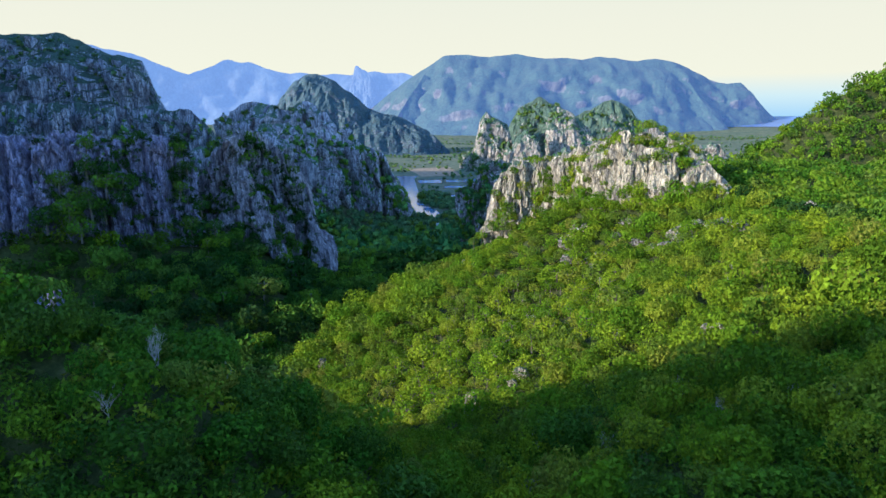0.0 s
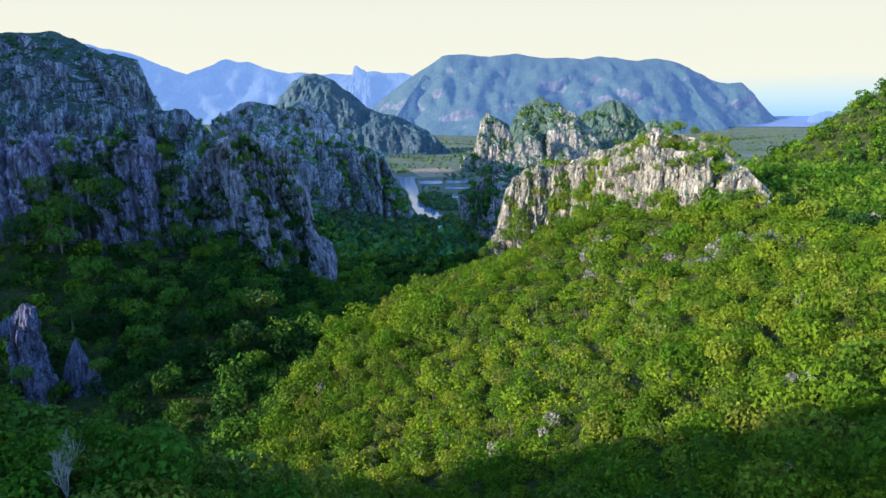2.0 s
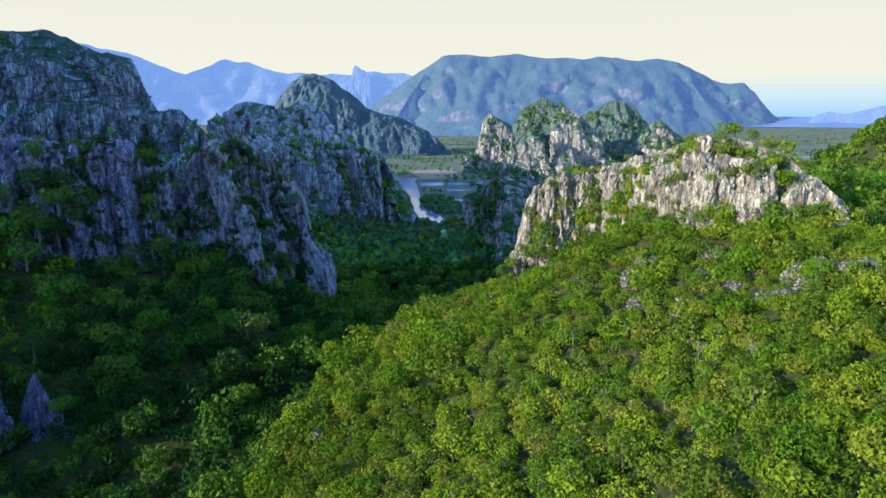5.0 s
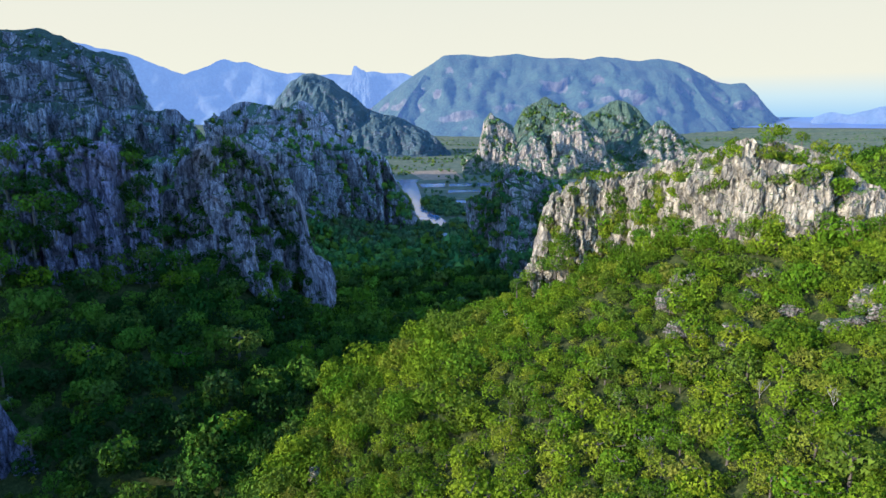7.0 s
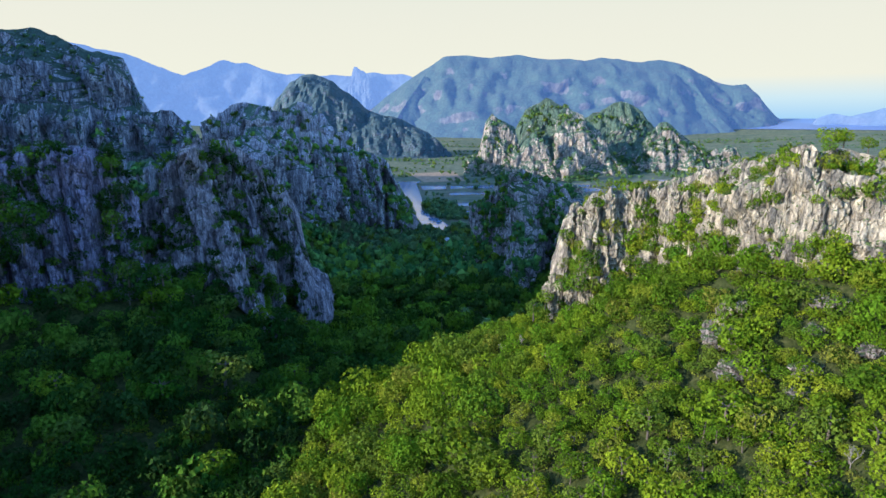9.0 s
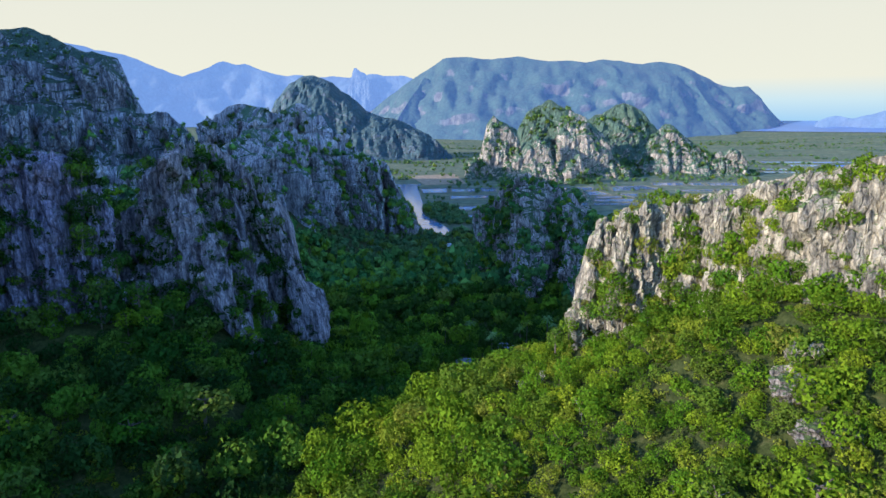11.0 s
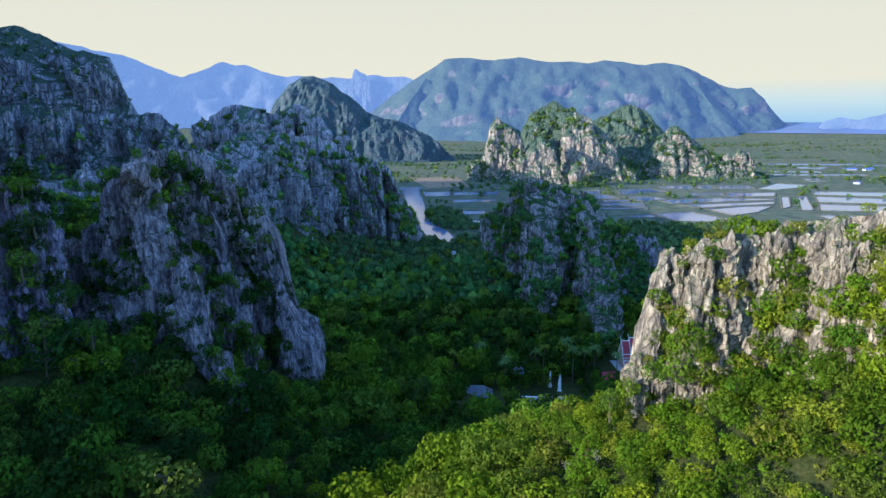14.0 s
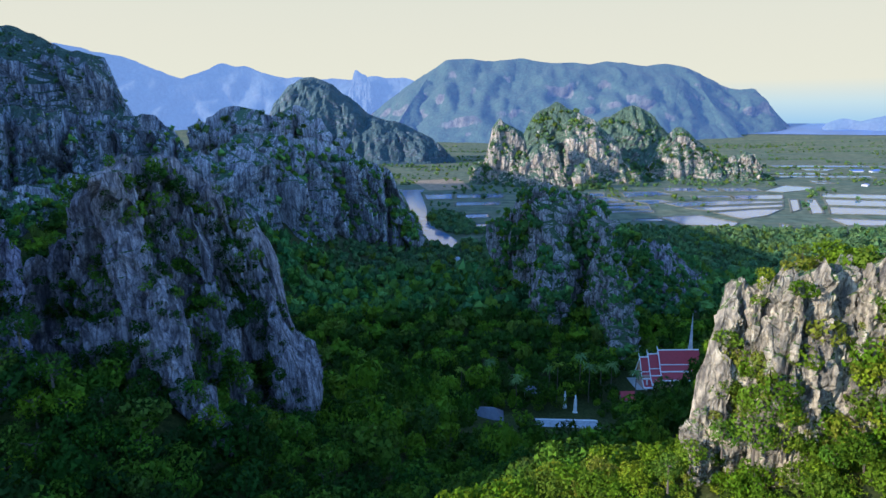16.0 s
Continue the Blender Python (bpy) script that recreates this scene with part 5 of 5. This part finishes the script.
for k in range(7):
    for side in (-1, 1):
        part("column", box(bmesh.new(), 1.2 + 4.4 * k, 1.9 + 4.4 * k, side * 7.4 - 0.35, side * 7.4 + 0.35, 1.2, 6.6, 0.05), WHITE, temple)
for k, (xa, xb, drop) in enumerate(((0.0, 4.2, 3.6), (4.0, 9.2, 2.0), (9.0, 29.5, 0.0))):
    top = 19.4 - drop
    for side in (-1, 1):
        t_ = 0.35
        for nm, (ya, za), (yb, zb) in (("upper_roof", (0.0, top), (3.6, top - 6.2)), ("middle_roof", (3.3, top - 6.4), (5.6, top - 9.2)), ("lower_roof", (5.3, top - 9.4), (8.8, top - 12.6))):
            bm = bmesh.new()
            prism(bm, [(side * ya, za), (side * yb, zb), (side * yb, zb - t_), (side * ya, za - t_)], xa, xb)
            roof = part(nm, bm, TILE_RED, temple)
            bm = bmesh.new()                                     # pale edging along the eave and up the verge
            prism(bm, [(side * (yb - 0.3), zb + 0.35), (side * (yb + 0.05), zb + 0.02), (side * (yb + 0.05), zb - 0.3), (side * (yb - 0.3), zb - 0.1)], xa - 0.1, xb)
            prism(bm, [(side * ya, za + 0.18), (side * yb, zb + 0.18), (side * yb, zb - 0.45), (side * ya, za - 0.45)], xa - 0.35, xa + 0.06)
            part("edging", bm, WHITE, roof, "white edging of the roof tier")
    bm = bmesh.new()
    box(bm, xa - 0.3, xb, -0.25, 0.25, top - 0.1, top + 0.35)
    part("ridge", bm, WHITE, temple, "white ridge")
    bm = bmesh.new()
    for n in range(5):                                           # curved finial
        u = n / 5
        bmesh.ops.create_cone(bm, cap_ends=True, segments=6, radius1=0.26 * (1 - u) + 0.05, radius2=0.26 * (1 - u - 0.2) + 0.05, depth=0.55, matrix=Matrix.Translation((xa - 0.3 - 0.5 * math.sin(2.2 * u), 0, top + 0.45 + 0.5 * n)))
    part("finial", bm, WHITE, temple, "slender white finial")
    bm = bmesh.new()
    prism(bm, [(0, top - 0.6), (3.4, top - 6.4), (-3.4, top - 6.4)], xa + 0.05, xa + 0.3)
    part("gable", bm, GOLD, temple, "brown carved gable")

chedi = thing_at("spire", (111, 482, 3.0), 0, "slender grey pagoda spire behind the temple", "spire")
bm = bmesh.new()
rings = [(4.2, 0), (4.2, 2), (3.4, 2.4), (3.0, 5), (3.4, 5.4), (2.8, 9), (1.9, 12.5), (1.2, 14), (1.35, 14.4), (0.95, 17), (0.75, 21), (0.5, 26), (0.25, 31), (0.05, 35)]
prev = None
for r_, z_ in rings:
    ring = [bm.verts.new((r_ * math.cos(a), r_ * math.sin(a), z_)) for a in np.linspace(0, 2 * math.pi, 13)[:-1]]
    if prev:
        for i in range(12):
            bm.faces.new((prev[i], prev[(i + 1) % 12], ring[(i + 1) % 12], ring[i]))
    prev = ring
part("shaft", bm, CONCRETE, chedi)
part("base", box(bmesh.new(), -5.5, 5.5, -5.5, 5.5, -2, 0.6, 0.15), CONCRETE, chedi)

gate = thing_at("gatehouse", (64, 443, 4.0), 4, "low white and red gatehouse beside the temple", "gatehouse")
part("wall", box(bmesh.new(), 0, 5.5, -2.2, 2.2, -2, 4.2), WHITE, gate)
part("roof", prism(bmesh.new(), [(-3.2, 4.0), (0, 7.0), (3.2, 4.0), (3.2, 3.7), (0, 6.6), (-3.2, 3.7)], -0.8, 6.3), TILE_RED, gate)
part("doorway", box(bmesh.new(), 1.8, 3.6, -2.28, -2.1, -1, 2.4), WINDOW_DARK, gate)

hall = thing_at("long_hall", (20, 420, 3.2), -3, "long low hall with a pale grey sheet roof", "hall")
part("wall", box(bmesh.new(), 0.6, 26.4, -3.4, 3.4, -2, 3.0), WHITE, hall)
for side in (-1, 1):
    part("roof", prism(bmesh.new(), [(0, 4.7), (side * 4.6, 3.1), (side * 4.6, 2.95), (0, 4.5)], 0, 27), SHEET_PALE, hall)
part("ridge", box(bmesh.new(), 0, 27, -0.25, 0.25, 4.6, 4.85), WHITE, hall)
part("porch_roof", prism(bmesh.new(), [(-9.5, 2.7), (-4.4, 3.4), (-4.4, 3.2), (-9.5, 2.5)], 18.5, 29), SHEET_PALE, hall)
for k in range(4):
    part("post", box(bmesh.new(), 19 + 3.2 * k, 19.25 + 3.2 * k, -9.2, -8.95, -2, 2.6), WHITE, hall)

bm = bmesh.new()
prev = None
for r_, z_ in [(1.3, -1.0), (1.3, 0.5), (0.85, 0.8), (0.72, 2.5), (0.85, 4.0), (0.62, 5.6), (0.72, 6.6), (0.34, 7.3), (0.40, 8.0), (0.28, 8.6), (0.05, 9.1)]:
    ring = [bm.verts.new((r_ * math.cos(a), 0.75 * r_ * math.sin(a), z_)) for a in np.linspace(0, 2 * math.pi, 11)[:-1]]
    if prev:
        for i in range(10):
            bm.faces.new((prev[i], prev[(i + 1) % 10], ring[(i + 1) % 10], ring[i]))
    prev = ring
bm.faces.new(prev)
bmesh.ops.recalc_face_normals(bm, faces=bm.faces[:])
me = bpy.data.meshes.new("statue")
bm.to_mesh(me)
bm.free()
me.materials.append(WHITE)
statue = new("statue", me)
statue.location = (39.5, 430, 6.0)
tagged(statue, "tall white standing statue on a plinth", "statue")
small = new("statue", me)
small.location, small.scale = (35.5, 434, 7.5), (0.75, 0.75, 0.85)
tagged(small, "smaller white statue beside the hall", "statue")

shed = thing_at("pavilion", (18, 445, 5.5), -5, "small open pavilion with a white-edged roof", "pavilion")
for px_, py_ in ((0.3, -2), (7.2, -2), (0.3, 2), (7.2, 2)):
    part("post", box(bmesh.new(), px_, px_ + 0.35, py_ - 0.18, py_ + 0.18, -2, 5.2), WHITE, shed)
part("roof", prism(bmesh.new(), [(-3.2, 5.1), (0, 7.4), (3.2, 5.1), (3.2, 4.9), (0, 7.1), (-3.2, 4.9)], -0.6, 8.0), SHEET_GREY, shed)
part("edging", prism(bmesh.new(), [(-3.4, 5.15), (0, 7.6), (3.4, 5.15), (3.4, 4.7), (0, 7.1), (-3.4, 4.7)], 8.0, 8.35), WHITE, shed)

barn = thing_at("open_hall", (-8, 426, 4.0), -4, "open hall with a dark grey hipped roof", "hall")
bm = bmesh.new()
low = [bm.verts.new(p) for p in ((0, -5, 3.2), (14.5, -5, 3.2), (14.5, 5, 3.2), (0, 5, 3.2))]
up = [bm.verts.new(p) for p in ((4, -0.4, 7.0), (10, -0.4, 7.0), (10, 0.4, 7.0), (4, 0.4, 7.0))]
for i in range(4):
    bm.faces.new((low[i], low[(i + 1) % 4], up[(i + 1) % 4], up[i]))
bm.faces.new(up)
bm.faces.new(low[::-1])
part("roof", bm, SHEET_GREY, barn)
for px_ in (0.8, 5, 9.4, 13.4):
    for py_ in (-4.4, 4.4):
        part("post", box(bmesh.new(), px_, px_ + 0.3, py_ - 0.15, py_ + 0.15, -2, 3.2), WHITE, barn)

house = thing_at("house", (-13, 772, 1.0), 10, "small white house at the mouth of the valley", "house")
part("wall", box(bmesh.new(), 0, 9, -3, 3, -1, 3.2), WHITE, house)
part("roof", prism(bmesh.new(), [(-3.8, 3.0), (0, 5.4), (3.8, 3.0), (3.8, 2.8), (0, 5.1), (-3.8, 2.8)], -0.6, 9.6), SHEET_PALE, house)
part("window", box(bmesh.new(), 2, 3.4, -3.08, -2.95, 0.9, 2.1), WINDOW_DARK, house)
for k, (hx, hy, hl) in enumerate(((1140, 1985, 34), (1188, 1970, 22), (1215, 2000, 26), (905, 1560, 12))):
    farm = thing_at("farm_shed", (hx, hy, 0.8), 15 * k, "low farm shed with a blue sheet roof", "shed", "sheds on the plain")
    part("wall", box(bmesh.new(), 0, hl, -6, 6, -0.5, 4.2), CONCRETE, farm)
    part("roof", prism(bmesh.new(), [(-7, 4.0), (0, 6.6), (7, 4.0), (7, 3.7), (0, 6.2), (-7, 3.7)], -1, hl + 1), BLUE_SHEET, farm)


# ---------- palms ----------
FROND = leaf_material("palm_fronds", (0.09, 0.15, 0.05), (0.12, 0.19, 0.06), (0.15, 0.22, 0.07))


def palm_meshes(seed):
    r = random.Random(seed)
    bm = bmesh.new()
    for k in range(20):
        a, rise = 2.4 * k, r.uniform(-0.4, 1.5)
        pts = []
        for n in range(6):
            u = n / 5
            out = 3.9 * u * math.cos(0.4 * rise * u)
            pts.append(Vector((math.cos(a) * out, math.sin(a) * out, 2.6 * rise * u - 3.0 * u * u)))
        s = Vector((-math.sin(a), math.cos(a), 0))
        for n in range(5):
            w0, w1 = 0.42 * math.sin(math.pi * (0.12 + 0.8 * n / 5)), 0.42 * math.sin(math.pi * (0.12 + 0.8 * (n + 1) / 5))
            dn = Vector((0, 0, -0.35))
            for q in (-1, 1):
                bm.faces.new([bm.verts.new(p) for p in (pts[n], pts[n + 1], pts[n + 1] + q * s * w1 + dn * w1, pts[n] + q * s * w0 + dn * w0)])
    fr = bpy.data.meshes.new("fronds")
    bm.to_mesh(fr)
    bm.free()
    fr.materials.append(FROND)
    bm = bmesh.new()
    for n in range(6):
        bmesh.ops.create_cone(bm, cap_ends=True, segments=8, radius1=0.28 - 0.02 * n, radius2=0.26 - 0.02 * n, depth=0.172, matrix=Matrix.Translation((0.03 * n * n * 0.3, 0, -0.083 + (n - 5.5) / 6 + 0.083)))
    tr = bpy.data.meshes.new("trunk")
    bm.to_mesh(tr)
    bm.free()
    tr.materials.append(BARK)
    return fr, tr


PALMS = [palm_meshes(k) for k in range(3)]
for k, (px_, py_, top) in enumerate(((2, 452, 19), (33, 441, 22.5), (48, 441, 21), (54, 443, 19.5), (13.5, 437, 17.5), (60, 447, 20), (30, 446, 18), (-12, 447, 17), (46, 452, 22), (70, 441, 18))):
    top += 3.0
    palm = thing_at("palm_tree", (px_, py_, 4.0), 47 * k, "tall coconut palm with drooping fronds by the temple", "palm tree", "palms by the temple")
    fr, tr = PALMS[k % 3]
    a = new("fronds", fr)
    a.parent, a.location = palm, (0, 0, top - 4.0)
    b = new("trunk", tr)
    b.parent, b.location, b.scale = palm, (0, 0, top - 4.0), (1, 1, top - 4.0)


# ---------- boulders and bare trees on the slope ----------
def boulder(loc, size, seed, label, stone=None):
    bm = bmesh.new()
    bmesh.ops.create_icosphere(bm, subdivisions=4, radius=1)
    for v_ in bm.verts:
        p = v_.co.copy()
        far_, _ = noise.voronoi(p * 1.7 + Vector((seed, 0, 0)))
        n = noise.fractal(p * 1.3 + Vector((seed, 0, 0)), 1.0, 2.0, 5) * 0.35 + 0.22 * (far_[1] - far_[0]) - 0.3 * abs(noise.noise(p * 4 + Vector((0, seed, 0))))
        v_.co = p * (1 + n)
        v_.co = Vector((v_.co.x * size[0], v_.co.y * size[1], v_.co.z * size[2]))
    me_ = bpy.data.meshes.new("boulder")
    bm.to_mesh(me_)
    bm.free()
    me_.materials.append(stone or ROCK)
    ob = new("boulder", me_)
    ob.location = loc
    return tagged(ob, label, "boulder", "boulders on the slope")


for k, (bx, by, up_, sz) in enumerate(((14.9, 114.3, 3.2, (1.5, 1.1, 1.1)), (13, 112, 2.6, (0.9, 0.8, 0.8)), (5.5, 114, 2.6, (1.3, 1.0, 1.8)), (4.6, 110, 2.2, (0.9, 0.8, 0.9)), (39.9, 91.7, 2.6, (1.5, 1.0, 1.1)), (41.6, 92.4, 2.4, (0.9, 0.8, 0.9)), (66, 169.7, 1.6, (2.0, 1.3, 1.4)), (62, 168, 1.6, (2.4, 1.5, 1.6)), (69, 171, 1.6, (1.8, 1.2, 1.4)), (42.4, 200.7, 1.5, (1.9, 1.3, 2.0)), (39.5, 198, 1.4, (2.1, 1.4, 1.7)), (45, 199, 1.4, (1.6, 1.2, 1.5)), (88, 152, 2.6, (1.5, 1.1, 1.6)), (-38, 190, 2.4, (1.6, 1.2, 2.0)))):
    zz = float(land(np.array([bx]), np.array([by]))[0])
    boulder((bx, by, zz + up_), sz, 3.3 * k, "pale grey limestone boulder showing between the trees")
outcrop = random.Random(9)
for k in range(20):
    bx = outcrop.uniform(34, 80)
    by = 232 - 0.72 * bx + outcrop.uniform(-26, 4)
    zz = float(land(np.array([bx]), np.array([by]))[0])
    q = outcrop.uniform(1.2, 2.5)
    boulder((bx, by, zz + 0.35 * q), (q * 1.7, q * 1.2, q * 0.95), 50 + 2.1 * k, "weathered grey limestone outcrop showing between the trees", ROCK_BROWN)


LEAF_GULLY = leaf_material("leaves_gully", (0.055, 0.11, 0.006), (0.085, 0.15, 0.008), (0.13, 0.19, 0.010))
# small trees along the top of the sunlit crag
for k, (bx, by, bz, q) in enumerate(((64, 209, 129.5, 2.6), (67, 210, 130, 2.2), (70, 207, 129, 1.8), (73, 205, 127, 2.0), (32, 251, 117, 1.2), (27, 251, 113, 1.0), (47, 234, 122, 1.2), (62, 206, 128.5, 1.6), (79, 203, 122, 2.6), (84, 198, 117, 2.8))):
    tree = new("tree")
    tree.location = (bx, by, bz - 1.5)
    for nm, me_ in (("crown", proto_leaf[k % len(proto_leaf)]), ("trunk", TRUNKS[k % 3])):
        o = new(nm, me_)
        o.parent, o.location, o.scale, o.rotation_euler = tree, (0, 0, 1.2 + q * 0.8), (q, q, q), (0, 0, 1.9 * k)
    tagged(tree, "small wind-bent tree on top of the crag", "tree", "trees on the crag")


gully_leaf = []
for me_ in proto_leaf:
    me_ = me_.copy()
    me_.materials[0] = LEAF_GULLY
    gully_leaf.append(me_)
# trees that fill the gullies of the sunlit crag
for k, (bx, by, bz, q) in enumerate(((23.5, 243, 96, 3.3), (24.8, 243.5, 101, 2.6), (22.5, 241, 92, 3.2), (25.5, 240.5, 96, 2.8), (19, 243, 91, 2.4), (26, 240, 92, 2.4), (15, 244, 88, 2.4), (30, 235, 92, 2.4), (34, 235, 93, 2.6), (37.5, 236, 97, 2.6), (39, 236.5, 103, 2.2), (39.5, 238, 109, 1.7), (12, 244, 85, 2.6), (43, 228, 103, 2.6), (47, 222, 107, 2.4), (52, 214, 109, 2.4), (57, 206, 110, 2.6), (63, 200, 111, 2.4), (70, 195, 112, 2.6), (77, 188, 112, 2.6))):
    tree = new("tree")
    tree.location = (bx, by, bz - 3)
    for nm, me_ in (("crown", gully_leaf[(k + 2) % len(proto_leaf)]), ("trunk", TRUNKS[k % 3])):
        o = new(nm, me_)
        o.parent, o.location, o.scale, o.rotation_euler = tree, (0, 0, 3 + q * 0.5), (q, q, q * 1.1), (0, 0, 1.7 * k)
    tagged(tree, "bushy green tree rooted in a gully of the crag", "tree", "trees on the crag")


def bare_tree(seed, size):
    """A leafless tree: a thin forked stem, rising limbs and a spray of fine twigs."""
    r = random.Random(seed)
    V, F = [], []

    def limb(a, d, length, rad_, level):
        bend = (d + Vector((r.uniform(-0.3, 0.3), r.uniform(-0.3, 0.3), r.uniform(-0.1, 0.25)))).normalized()
        mid = a + d * length * 0.5
        end = mid + bend * length * 0.5
        side = d.orthogonal().normalized()
        other = d.cross(side)
        n = len(V)
        for p, q in ((a, rad_), (mid, rad_ * 0.8), (end, rad_ * 0.6)):
            for k in range(4):
                V.append(p + (side * math.cos(k * math.pi / 2) + other * math.sin(k * math.pi / 2)) * q)
        for row in (0, 4):
            for k in range(4):
                F.append((n + row + k, n + row + (k + 1) % 4, n + row + 4 + (k + 1) % 4, n + row + 4 + k))
        if level:
            for _ in range(3 if level > 1 else 4):
                e = (bend + Vector((r.uniform(-0.95, 0.95), r.uniform(-0.95, 0.95), r.uniform(-0.1, 0.45)))).normalized()
                limb(mid.lerp(end, r.uniform(0.2, 1.0)), e, length * r.uniform(0.55, 0.85), rad_ * 0.6, level - 1)

    limb(Vector((0, 0, -0.2)), Vector((r.uniform(-0.2, 0.2), r.uniform(-0.2, 0.2), 1)).normalized(), 0.34 * size, 0.015 * size, 4)
    me_ = bpy.data.meshes.new("bare_tree")
    me_.from_pydata(V, [], F)
    me_.materials.append(DEAD)
    return me_


BARE = [bare_tree(k, 4.3) for k in range(4)]
for k, (bx, by) in enumerate(((-25, 44), (-124, 221), (-24, 51), (-10, 76), (18, 65), (28, 70), (29, 62), (30, 108), (34, 58), (12, 74), (-17, 136), (9, 63), (37, 56), (-25, 52), (-22, 61), (-31, 138), (23, 157), (54, 118), (22, 153), (4, 238), (44, 145), (22, 172), (40, 157), (11, 211), (-104, 276), (-103, 273), (8, 236), (-102, 272))):
    zz = float(land(np.array([bx]), np.array([by]))[0])
    ob = new("bare_tree", BARE[k % 4])
    ob.location, ob.rotation_euler = (bx, by, zz), (0, 0, 1.3 * k)
    ob.scale = (1.0, 1.0, 1.05 + 0.1 * (k % 3))
    tagged(ob, "leafless pale grey tree among the green crowns", "tree", "bare trees on the slope")
